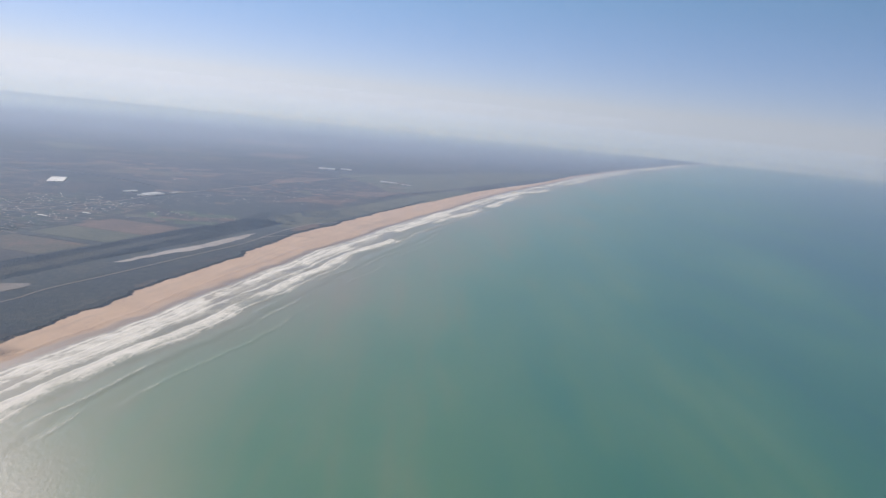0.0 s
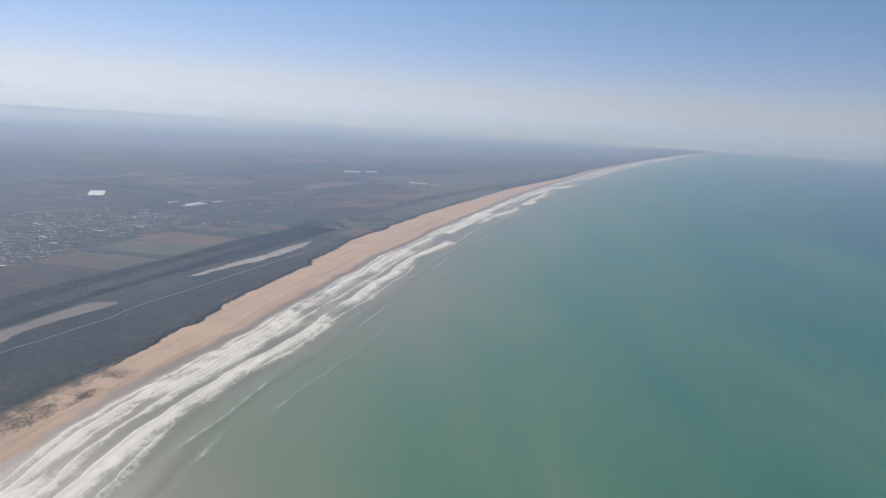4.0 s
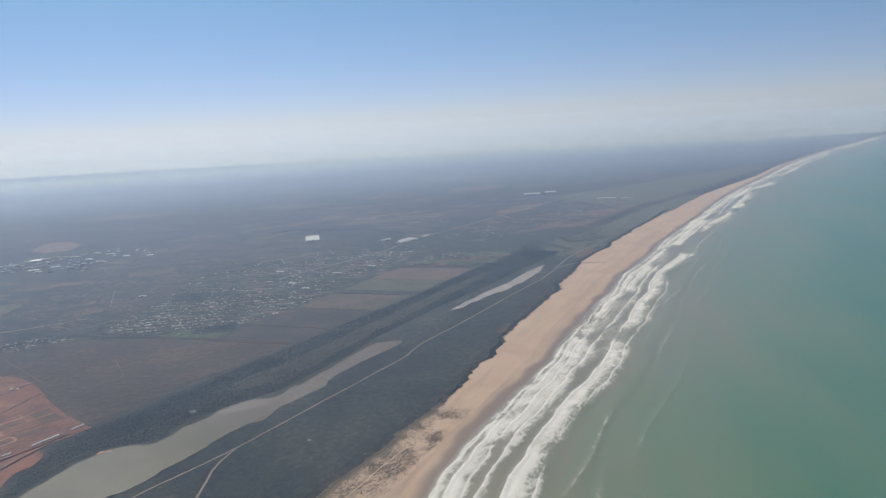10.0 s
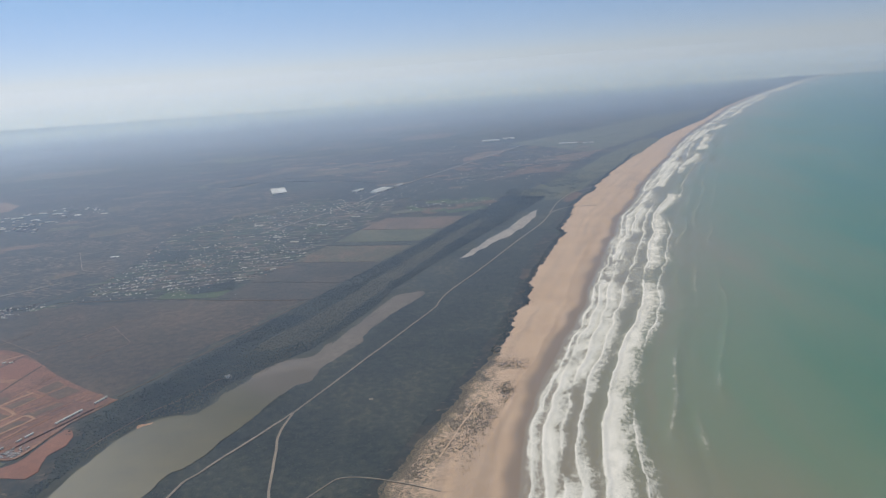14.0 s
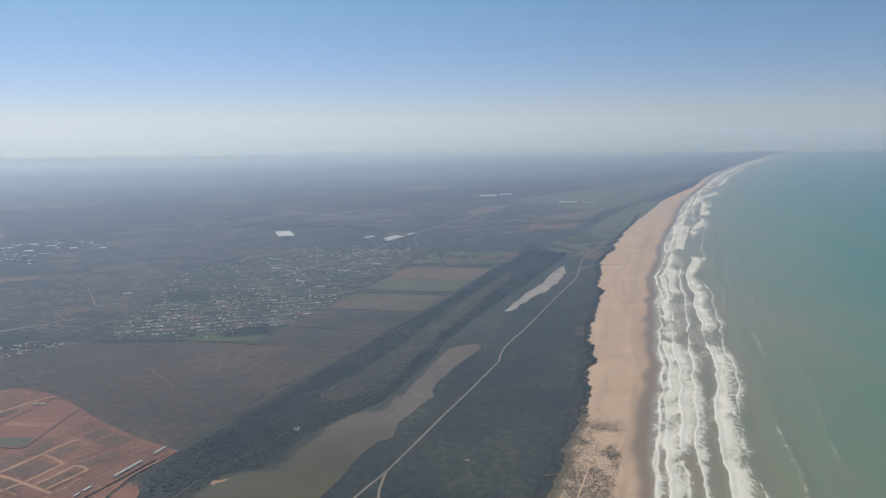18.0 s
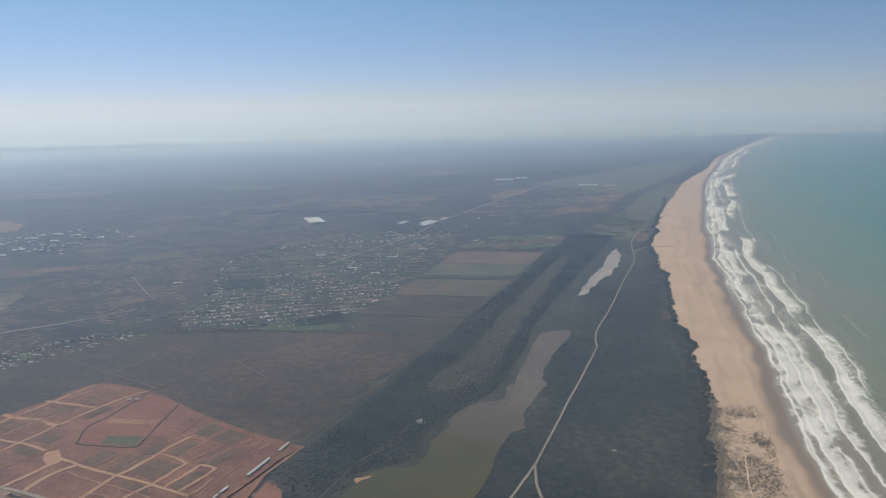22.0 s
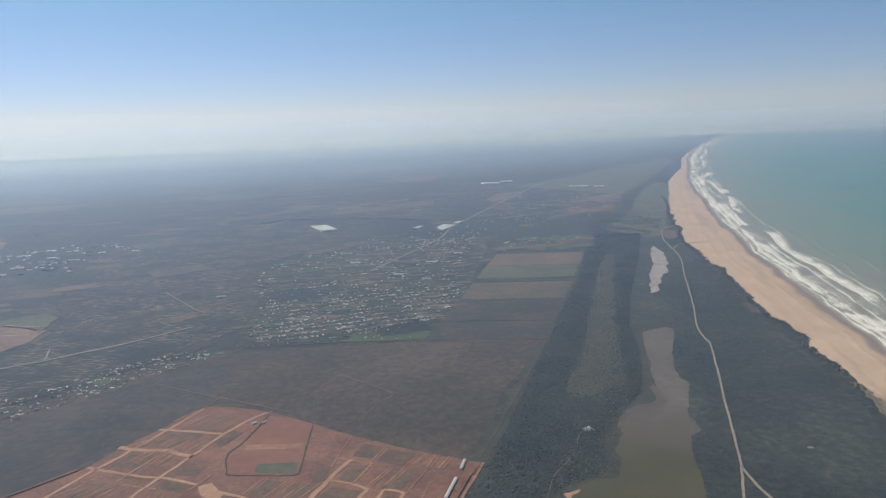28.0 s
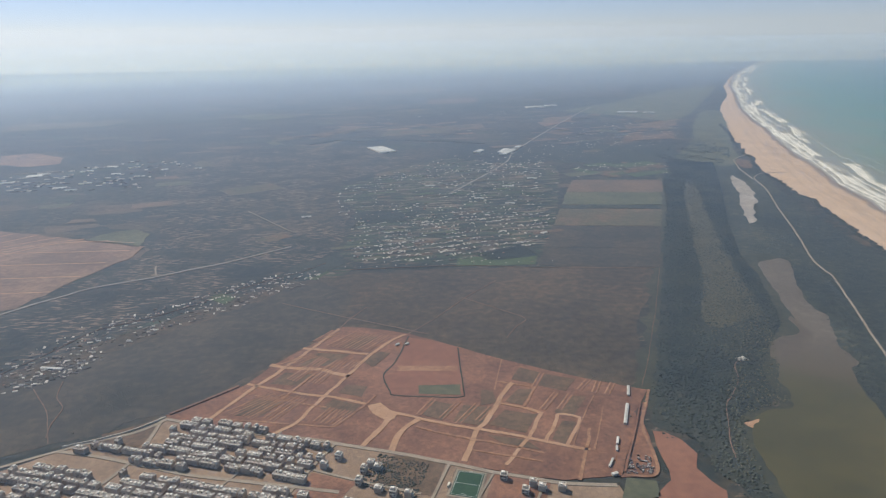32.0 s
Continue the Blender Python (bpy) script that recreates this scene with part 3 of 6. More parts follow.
M_CONC = surface("bare_concrete", [(0.27, 0.22, 0.18), (0.37, 0.31, 0.26), (0.48, 0.42, 0.36)], (3.0, 0.5), rough=0.9, bump=0.06, bump_size=0.4, vary=0.2)
M_TILE = surface("red_tiles", [(0.22, 0.09, 0.06), (0.30, 0.13, 0.085), (0.38, 0.19, 0.13)], (3.0, 0.4), rough=0.85, bump=0.2, bump_size=0.3, vary=0.25)
M_TIN = surface("pale_sheet_roof", [(0.36, 0.34, 0.30), (0.48, 0.455, 0.41), (0.62, 0.59, 0.54)], (6.0, 0.8), rough=0.5, bump=0.1, bump_size=0.5, vary=0.3)
M_DARK = surface("dark_opening", [(0.02, 0.02, 0.022), (0.035, 0.035, 0.037)], (1.0, 0.3), rough=0.4, bump=0.0, spec=0.4)
M_WOODDOOR = surface("painted_door", [(0.06, 0.05, 0.045), (0.12, 0.10, 0.085)], (0.6, 0.15), rough=0.7, bump=0.05, bump_size=0.2, vary=0.4)
M_LINE = surface("white_paint", [(0.68, 0.68, 0.66), (0.8, 0.8, 0.78)], (3.0, 0.5), rough=0.8, bump=0.0)
M_NET = surface("green_mesh_fence", [(0.03, 0.06, 0.04), (0.05, 0.08, 0.06)], (3.0, 0.5), rough=0.8, bump=0.0)
M_CAR = surface("car_paint", [(0.06, 0.048, 0.04), (0.17, 0.13, 0.10), (0.42, 0.38, 0.34)], (2.0, 0.5), rough=0.35, bump=0.0, vary=0.6, spec=0.5)

# ---- the coast: waterline and edge of the scrub, as x over y ----
SHORE_Y = [-2500, 0, 200, 313, 350, 394, 430, 477, 520, 585, 624, 688, 785, 885, 945, 994, 1112, 1165, 1386, 1559, 1818, 2160, 2501, 3062, 3728, 4105, 4600]
WATER_X = [-400, -348, -332, -319, -312, -309, -297, -280, -266, -244, -237, -214, -187, -157, -138, -117, -79, -58, 33, 100, 209, 378, 539, 846, 1259, 1495, 1890]
SCRUB_X = [-470, -418, -402, -386, -374, -357, -336, -328, -312, -300, -290, -276, -246, -222, -209, -198, -150, -134, -48, 22, 157, 352, 512, 832, 1250, 1487, 1883]
FAR_Y, WEST_X = 4600.0, -4800.0


def along(y, xs):
    """A smooth line through the shore's places."""
    y = np.asarray(y, float)
    fine = np.interp(np.linspace(-2500, 4600, 1421), SHORE_Y, xs)
    for _ in range(2):
        fine = np.convolve(np.pad(fine, 4, mode="reflect", reflect_type="odd"), np.ones(9) / 9, "valid")
    return np.interp(y, np.linspace(-2500, 4600, 1421), fine)


def water_x(y):
    return along(y, WATER_X) + (fbm(y, 0 * y, 46, 3, 3) - 0.5) * 9 * (1 - smooth(y, 1500, 3000) * 0.3)


def scrub_x(y):
    jag = ((fbm(y, 0 * y, 30, 5, 5) - 0.5) * 14 + (fbm(y, 0 * y, 7, 6, 3) - 0.5) * 7) * (1 - smooth(y, 1200, 2400))
    return np.minimum(along(y, SCRUB_X) + jag, water_x(y) - 3)


rows_y = np.concatenate([np.arange(-2500, 0, 100), np.arange(0, 1300, 1.5), np.arange(1300, 2400, 6), np.arange(2400, FAR_Y + 1, 20)])

# open country, rising to low hills far off
cols = np.linspace(0, 1, 70) ** 2.2
edge = scrub_x(rows_y)
lx = edge[:, None] + (WEST_X - edge[:, None]) * cols[None]
ly = np.repeat(rows_y[:, None], len(cols), 1)
lz = 1.0 + 7 * smooth(ly, 3300, 4600) * smooth(edge[:, None] - lx, 300, 2200) * (0.45 + 0.9 * fbm(lx, ly, 900, 21, 3))
tagged(new("ground", grid_mesh("ground", lx[:, ::-1], ly, lz[:, ::-1], M_LAND)), "dry scrubby coastal plain under thick haze", "ground", kind="structure")

# beach: berm, runnels, then the slope into the swash
t = np.linspace(0, 1, 34)[None]
a, b = edge[:, None], water_x(rows_y)[:, None]
bx = a + (b + 4 - a) * t
by = np.repeat(rows_y[:, None], t.shape[1], 1)
reach = (b - bx)
near = smooth(by, 1300, 900)
bz = 1.0 - 1.12 * smooth(t, 0.45, 1.0) + near * (fbm(bx, by, 22, 8) - 0.5) * 1.3 * (1 - smooth(t, 0.5, 0.8)) * smooth(t, 0, 0.1)
bz = bz + near * 0.35 * np.exp(-((t - 0.62 - 0.06 * (fbm(by, 0 * by, 120, 2) - 0.5)) / 0.04) ** 2)
wetness = smooth(reach + (fbm(by, 0 * by, 25, 12) - 0.5) * 9, 11, 4)
streaks = smooth(fbm(reach + 4 * (fbm(by, 0 * by, 90, 13) - 0.5), by * 0.03, 5.0, 14, 3), 0.5, 0.66) * smooth(reach, 4, 12) * smooth(t, 0.05, 0.3)
wetness = np.maximum(wetness, 0.32 * streaks)
tagged(new("beach", grid_mesh("beach", bx, by, bz, M_SAND, wet=wetness, planted=1.1 * smooth(t, 0.66, 0.1) * smooth(by, 520, 430) + 0.8 * smooth(bx - a, 5, 0) + 0.22 * smooth(t, 0.6, 0.2))), "long pale orange sandy beach, wet at the swash", "beach", kind="structure")


# surf and sea: rows of breakers (metres off the waterline, sway, width of the foam behind, power, seed)
BREAKERS = [(5, 3, 4, 0.45, 51), (12, 5, 8, 0.7, 37), (21, 6, 15, 1.0, 71), (32, 6, 8, 0.6, 81), (45, 8, 23, 0.95, 39), (62, 6, 9, 0.45, 61)]


def surf_foam(d, y):
    """How much foam lies d metres off the waterline, and how high the breakers stand."""
    zero = 0 * y
    e = d + (fbm(y * 0.6, d, 40, 32, 3) - 0.5) * 6 + (fbm(y, d, 6, 33, 4) - 0.5) * 1.6
    lace = fbm(d + 0.12 * y, y * 0.6, 5.5, 34, 5)
    fine = fbm(d * 0.6, y, 2.6, 47, 4)
    drift = fbm(d, y * 0.35, 15, 35, 4)
    reach = 1.5 + 8.0 * fbm(y, zero, 34, 36, 4)
    f = 0.6 * np.exp(-((d - reach) / 0.6) ** 2) * smooth(fbm(y, zero, 20, 46, 3), 0.3, 0.5)
    f = f + (0.22 + 0.22 * smooth(lace, 0.42, 0.64)) * smooth(d, 0.5, 3) * smooth(e, 30, 12)
    f = f + (0.10 + 0.24 * smooth(drift * 0.7 + lace * 0.3, 0.44, 0.60)) * smooth(d, 6, 14) * smooth(e, 80, 46)
    rough = smooth(y, 560, 380)  # the surf runs heavier to the south
    crest = zero
    for base, sway, width, power, seed in BREAKERS:
        line = base + sway * 2 * (fbm(y, zero, 130, seed, 4) - 0.5)
        broken = smooth(fbm(y + 0.5 * d, zero, 100, seed + 1, 3) + 0.07 * rough, 0.33, 0.48)
        long = width * (0.35 + 1.3 * fbm(y + 0.4 * d, zero, 60, seed + 2, 3))
        front = np.exp(-((e - line) / 0.6) ** 2)
        behind = smooth(e, line - 0.5, line + 0.3) * smooth(e, line + 1.15 * long, line)
        f = f + broken * power * (0.75 * front + behind * (0.62 + 0.2 * rough + 0.18 * smooth(fine * 0.5 + lace * 0.5, 0.40, 0.60)) * (1 - 0.45 * smooth(drift, 0.54, 0.66)))
        f = f + (1 - broken) * power * 0.35 * front * smooth(fbm(y, zero, 30, seed + 3, 3), 0.48, 0.6)
        crest = crest + broken * power * 0.7 * np.exp(-((e - line) / 2.0) ** 2)
    return np.clip(f, 0, 1.1), crest


def clear_water(d, y):
    """Lower where sand hangs in the shallows."""
    return 1 - 0.75 * smooth(y, 400, 250) * smooth(d, 300, 110) * (0.6 + 0.4 * fbm(d, y, 60, 48))


def surf_sheet(name, ys, ds):
    y = np.repeat(ys[:, None], len(ds), 1)
    d = np.repeat(ds[None], len(ys), 0)
    foam, crest = surf_foam(d, y)
    fade = smooth(d, 148, 120)
    z = -0.05 + crest * 0.8 * fade + 0.25 * np.sin((d + 6 * fbm(y, 0 * y, 80, 44)) / 4.2) * smooth(d, 30, 60) * smooth(d, 96, 84)
    swell = 0.0
    for gap, k in ((80, 45), (94, 145), (112, 245)):
        swell = swell + np.exp(-((d - gap - 14 * (fbm(y, 0 * y, 110, k) - 0.5)) / 2.6) ** 2) * smooth(fbm(y, 0 * y, 90, k + 1), 0.44, 0.6)
    z = z + 0.25 * swell * fade
    foam = foam * smooth(d, 100, 88) + 0.32 * swell * smooth(d, 136, 104)
    x = water_x(y) + d
    return new(name, grid_mesh(name, x, y, z, M_SEA, foam=foam, offshore=d * clear_water(d, y)))


tagged(surf_sheet("surf", np.arange(-60, 1250, 1.0), np.concatenate([np.arange(0, 101, 0.8), np.arange(101.6, 151, 1.6)])), "white breakers and lacy foam on murky green water", "surf", kind="structure")
tagged(surf_sheet("surf", np.concatenate([np.arange(1249, 2400, 4), np.arange(2400, 4601, 10)]), np.arange(0, 151, 2.0)), "white breakers along the far shore in haze", "surf", kind="structure")
sy = np.concatenate([np.arange(-2500, -60, 60), np.arange(-60, 1500, 10), np.arange(1500, 4601, 50)])
sc = np.concatenate([np.array([148.0]), np.linspace(156, 900, 40), np.linspace(1000, 6000, 26)])
sd = np.repeat(sc[None], len(sy), 0)
sY = np.repeat(sy[:, None], len(sc), 1)
tagged(new("sea", grid_mesh("sea", water_x(sY[:, :1]) + sd, sY, 0 * sd - 0.055, M_SEA, foam=0 * sd, offshore=sd * clear_water(sd, sY))), "calm sea, murky green inshore and blue farther out", "sea", kind="structure")
tagged(surf_sheet("surf", np.arange(-700, -59, 2.0), np.arange(0, 151, 1.6)), "white breakers and lacy foam on murky green water", "surf", kind="structure")
south = np.arange(-2500, -699, 20.0)
surf_s = np.repeat(south[:, None], 12, 1)
sd2 = np.repeat(np.linspace(0, 150, 12)[None], len(south), 0)
tagged(new("sea", grid_mesh("sea", water_x(surf_s) + sd2, surf_s, 0 * sd2 - 0.06, M_SEA, foam=0 * sd2 + 0.25, offshore=sd2)), "calm sea, murky green inshore", "sea", kind="structure")

# ---- haze: thin scattering air over land and sea ----
air = bpy.data.materials.new("haze")
air.use_nodes = True
air.node_tree.nodes.remove(air.node_tree.nodes["Principled BSDF"])
scat = air.node_tree.nodes.new("ShaderNodeVolumeScatter")
scat.inputs["Color"].default_value = (0.52, 0.685, 1.0, 1)
scat.inputs["Density"].default_value = HAZE
scat.inputs["Anisotropy"].default_value = 0.3
soak = air.node_tree.nodes.new("ShaderNodeVolumeAbsorption")
soak.inputs["Color"].default_value = (0.87, 0.945, 1.0, 1)
soak.inputs["Density"].default_value = HAZE
both = air.node_tree.nodes.new("ShaderNodeAddShader")
air.node_tree.links.new(scat.outputs[0], both.inputs[0])
air.node_tree.links.new(soak.outputs[0], both.inputs[1])
air.node_tree.links.new(both.outputs[0], air.node_tree.nodes["Material Output"].inputs["Volume"])
air2 = air.copy()
air2.name = "thin_haze"
air2.node_tree.nodes["Volume Scatter"].inputs["Color"].default_value = (0.84, 0.88, 1.0, 1)
air2.node_tree.nodes["Volume Scatter"].inputs["Density"].default_value = HAZE * 0.045
air2.node_tree.nodes["Volume Absorption"].inputs["Density"].default_value = 0.0
AIR_PLAN = [(-4790, -2480), (4590, -2480), (4590, 4000), (2100, 4595), (-500, 4595), (-4790, 3100)]


def prism(name, plan, low, high, mat):
    n = len(plan)
    me = bpy.data.meshes.new(name)
    me.from_pydata([(x, y, low) for x, y in plan] + [(x, y, high) for x, y in plan], [], [list(range(n))[::-1], list(range(n, 2 * n))] + [[i, (i + 1) % n, n + (i + 1) % n, n + i] for i in range(n)])
    me.materials.append(mat)
    return new(name, me)


def haze_sheet(name, plan, low, rings, mat):
    """A closed layer of air whose top climbs outwards, ring by ring: (share of the way out, height)."""
    n = len(plan)
    cx, cy = -350.0, 100.0
    verts = [(x, y, low) for x, y in plan]
    faces = [list(range(n))[::-1]]
    for share, high in rings:
        k = len(verts)
        verts += [(cx + (x - cx) * share, cy + (y - cy) * share, high) for x, y in plan]
        faces += [[k - n + i, k - n + (i + 1) % n, k + (i + 1) % n, k + i] for i in range(n)]
    faces.append(list(range(len(verts) - n, len(verts))))
    me = bpy.data.meshes.new(name)
    me.from_pydata(verts, [], faces)
    me.materials.append(mat)
    return new(name, me)


tagged(haze_sheet("haze", AIR_PLAN, -3.0, [(1.0, 172.0), (0.8, 118.0), (0.55, 82.0), (0.3, 66.0)], air), "thin blue-grey summer haze over land and sea", "haze", kind="structure")
tagged(haze_sheet("haze", AIR_PLAN, 173.0, [(1.0, 235.0), (0.8, 360.0), (0.55, 470.0), (0.3, 540.0)], air2), "thin white haze high over land and sea", "haze", kind="structure")
BANKS = [  # plan, share of the haze, height, colour, absorbing
    ([(-4700, 900), (-600, 1900), (400, 2400), (1100, 3300), (1500, 4540), (-500, 4570), (-4690, 3085)], 0.34, 62.0, (0.50, 0.67, 1.0), 0.0),
    ([(-4695, 1900), (-600, 3300), (300, 3500), (1000, 3800), (1490, 4560), (-500, 4580), (-4695, 3090)], 1.1, 55.0, (0.52, 0.69, 1.0), 1.0),
    ([(-4685, 2100), (-600, 3500), (400, 3700), (1100, 4050), (1480, 4550), (-500, 4575), (-4685, 3080)], 0.22, 235.0, (0.60, 0.74, 1.0), 0.0),
]
for k, (plan, share, high, colour, soaking) in enumerate(BANKS):
    bank = air.copy()
    bank.node_tree.nodes["Volume Scatter"].inputs["Color"].default_value = (*colour, 1)
    bank.node_tree.nodes["Volume Scatter"].inputs["Density"].default_value = HAZE * share
    bank.node_tree.nodes["Volume Absorption"].inputs["Density"].default_value = HAZE * share * soaking
    tagged(prism("haze_bank", plan, -2.0 - 0.1 * k, high, bank), "denser bank of haze along the horizon", "haze", kind="structure")

sea_air = air.copy()
sea_air.node_tree.nodes["Volume Scatter"].inputs["Color"].default_value = (0.7, 0.82, 1.0, 1)
tagged(prism("haze_bank", [(1520, 4565), (2000, 3950), (4500, 2700), (4580, 3990), (2100, 4585)], -2.0, 66.0, sea_air), "bluish haze over the far sea", "haze", kind="structure")

# ---- ground cover ----
FOREST_W = [(-292, 1083), (-346, 970), (-401, 826), (-452, 715), (-484, 640), (-520, 557), (-547, 497), (-568, 452), (-577, 432), (-577, 416), (-567, 404), (-566, 392), (-570, 383), (-567, 372), (-564, 358), (-570, 330), (-590, 200)]
POND_SIDE = [(-570, 200), (-560, 330), (-553, 368), (-546, 396), (-534, 419), (-508, 437), (-502, 462), (-480, 494), (-455, 522), (-443, 551), (-423, 605), (-408, 662), (-369, 757), (-310, 885), (-252, 1018), (-225, 1083)]
FOREST = FOREST_W + POND_SIDE
BELT = [(-292, 1083), (-170, 1270), (-60, 1500), (60, 1720), (110, 1730), (10, 1500), (-100, 1270), (-200, 1060), (-250, 1060)]
HEATH = [(-250, 1083), (-318, 924), (-396, 714), (-438, 599), (-480, 470), (-500, 400), (-545, 250), (-560, 100), (-425, 100), (-404, 250), (-389, 330), (-362, 405), (-330, 500), (-303, 607), (-272, 767), (-232, 905), (-195, 1020), (-180, 1090)]
PLAIN = [(-821, 462), (-868, 432), (-900, 440), (-935, 490), (-900, 530), (-850, 580), (-800, 625), (-745, 655), (-650, 660), (-580, 655), (-492, 636), (-540, 545), (-576, 455), (-640, 470), (-720, 500)]
WOODS = [(-1250, 600), (-960, 570), (-905, 520), (-850, 590), (-800, 650), (-745, 720), (-740, 860), (-770, 980), (-700, 1100), (-640, 1200), (-720, 1330), (-900, 1300), (-1000, 1180), (-960, 1000), (-910, 770), (-940, 670), (-1150, 640)]
VILLAGE = [(-755, 974), (-690, 1080), (-640, 1150), (-591, 1186), (-517, 1121), (-455, 1090), (-500, 900), (-548, 740), (-590, 672), (-645, 672), (-727, 693), (-737, 735), (-727, 857)]
patch("wood_ground", WOODS, 1.06, M_WOODS, 8, 8, 14, "brown woodland floor with bare reddish patches")
patch("village_ground", [(-883, 539), (-864, 570), (-839, 597), (-807, 612), (-786, 633), (-765, 671), (-739, 694), (-730, 669), (-754, 636), (-769, 621), (-785, 592), (-807, 571), (-829, 560), (-852, 543), (-861, 522)], 1.085, M_GARDEN, 4, 4, 17, "gardens and hedges of a roadside hamlet")
patch("village_ground", VILLAGE, 1.08, M_GARDEN, 5, 5, 15, "green and brown village gardens")
patch("heath", HEATH, 1.10, M_HEATH, 6, 3, 1, "dark low coastal scrub between lagoon and beach")
ribbon("scrub_rim", [(x - 2.5, y + 1) for x, y in FOREST_W[:9]], 11.0, 1.125, M_REED, 0.55, 19, "brown scrubby rim along the tree belt", step=4, category="scrub")
patch("wood_ground", FOREST, 1.14, M_WOOD, 4, 9, 2, "shaded ground under a belt of trees")
patch("wood_ground", BELT, 1.14, M_OLIVE, 8, 6, 3, "olive scrub behind the far beach")
patch("plain", PLAIN, 1.10, M_PLAIN, 6, 4, 4, "flat brown dry heath with faint tracks")
patch("plain", [(-895, 505), (-860, 545), (-800, 600), (-755, 640), (-728, 612), (-735, 562), (-752, 530), (-775, 500), (-800, 470), (-822, 457), (-868, 432), (-900, 440), (-930, 490)], 1.115, M_BROWN, 6, 7, 24, "dark low scrub between hamlet and building ground")
CLEAR = [(-329, 944), (-324, 923), (-395, 730), (-436, 614), (-448, 571), (-461, 536), (-475, 532), (-496, 520), (-502, 531), (-492, 555), (-481, 575), (-465, 608), (-436, 686), (-391, 799)]
patch("clearing", CLEAR, 1.20, M_GLADE, 4, 4, 5, "paler scrub clearing inside the tree belt")

# lagoon: green water to the south, drying mud flats to the north
BANK = [(-376, 650), (-405, 660), (-425, 600), (-446, 552), (-456, 522), (-482, 492), (-502, 460), (-512, 430), (-545, 410), (-560, 300), (-560, 150), (-508, 150), (-500, 338), (-474, 404), (-452, 464), (-421, 545), (-388, 628)]
patch("lagoon_bank", BANK, 1.24, M_REED, 3, 2.5, 7, "reedy margin round the lagoon")
patch("mud_flat", [(-408, 636), (-392, 646), (-380, 645), (-388, 618), (-402, 591), (-419, 549), (-421, 528), (-439, 490), (-448, 462), (-480, 462), (-488, 470), (-485, 478), (-474, 496), (-455, 501), (-443, 525), (-431, 564), (-418, 600)], 1.30, M_MUD, 2, 3, 8, "drying brown mud flat at the lagoon's head")
patch("mud_flat", [(-487, 474), (-472, 480), (-453, 495), (-446, 508), (-442, 530), (-446, 528), (-454, 506), (-472, 501), (-484, 484)], 1.34, M_MUDWET, 2, 3, 18, "darker ledge of wet mud along the bank")
patch("lagoon", [(-466, 480), (-484, 474), (-496, 456), (-501, 437), (-511, 424), (-530, 420), (-538, 407), (-546, 377), (-550, 344), (-556, 250), (-560, 170), (-510, 170), (-500, 335), (-487, 366), (-473, 404), (-459, 444), (-446, 474), (-450, 484)], 1.38, M_LAKE, 2, 3.5, 10, "still olive-green lagoon water, brown at the shallow end", category="water")
patch("lagoon", [(-247, 985), (-252, 946), (-270, 891), (-290, 847), (-312, 813), (-327, 786), (-341, 760), (-350, 756), (-334, 789), (-315, 837), (-293, 881), (-269, 942)], 1.30, M_SALT, 2, 3.5, 11, straight=True, label="pale dried-out lagoon bed")

# field block north of the plain
FIELD_ROWS = [(660, 706, M_BROWN, "dark fallow field strip"), (708, 775, M_BROWN, "dark ploughed field"), (777, 842, M_TAN, "pale stubble field"), (845, 858, M_HEATH, "thin dark hedge strip"), (861, 920, M_OLIVE, "olive green crop field"), (922, 990, M_REDFIELD, "reddish stubble field")]
for k, (y0, y1, mt, text) in enumerate(FIELD_ROWS):
    west0, west1 = -580 + (y0 - 660) * 0.37, -580 + (y1 - 660) * 0.37
    east0, east1 = -489 + (y0 - 650) * 0.42, -489 + (y1 - 650) * 0.42
    patch("field", [(west0, y0), (east0, y0 - 19), (east1, y1 - 19), (west1, y1)], 1.22 + 0.006 * k, mt, 3, 2.5, 500 + k, text, straight=True)
patch("field", [(-581, 662), (-645, 666), (-640, 690), (-574, 684)], 1.22, M_GREEN, corners=True, label="green crop field beside the village")

# ---- roads and tracks ----
ribbon("dirt_road", [(-164, 990), (-202, 989), (-222, 972), (-233, 953), (-250, 898), (-286, 813), (-309, 756), (-332, 700), (-356, 646), (-365, 615), (-368, 600), (-390, 548), (-411, 500), (-427, 462), (-444, 423)], 1.25, 1.45, M_TRACK, 0.25, 1, "pale winding sandy road through coastal scrub")
ribbon("dirt_road", [(-444, 423), (-454, 404), (-466, 383), (-478, 360), (-485, 346), (-493, 290), (-500, 200)], 1.35, 1.45, M_TRACK, 0.5, 2, "pale rutted track along the lagoon")
ribbon("dirt_road", [(-444, 423), (-446, 397), (-442, 376), (-438, 354), (-434, 336), (-427, 324), (-405, 300), (-395, 260), (-400, 180)], 1.4, 1.45, M_TRACK, 0.25, 3, "pale winding sandy road through coastal scrub")
ribbon("footpath", [(-432, 330), (-422, 328), (-413, 337), (-407, 345), (-402, 350), (-389, 350), (-369, 344), (-350, 336)], 0.65, 1.42, M_TRACK, 0.6, 4, "narrow sandy path to the beach", step=2)
ribbon("dirt_road", [(-234, 956), (-222, 1000), (-217, 1021), (-205, 1050), (-187, 1093), (-148, 1132)], 1.3, 1.47, M_TRACK, 0.4, 15, "pale sandy track along the dunes")
patch("bare_sand", [(-206, 1028), (-192, 1033), (-172, 1078), (-178, 1096), (-196, 1070), (-204, 1046)], 1.3, M_FALLOW, 3, 4.0, 16, "bare sandy hollow behind the beach")
ribbon("dirt_road", [(-845, 885), (-797, 806), (-784, 789)], 0.6, 1.46, M_TRACK, 0.8, 17, "pale dirt track through dark woods")
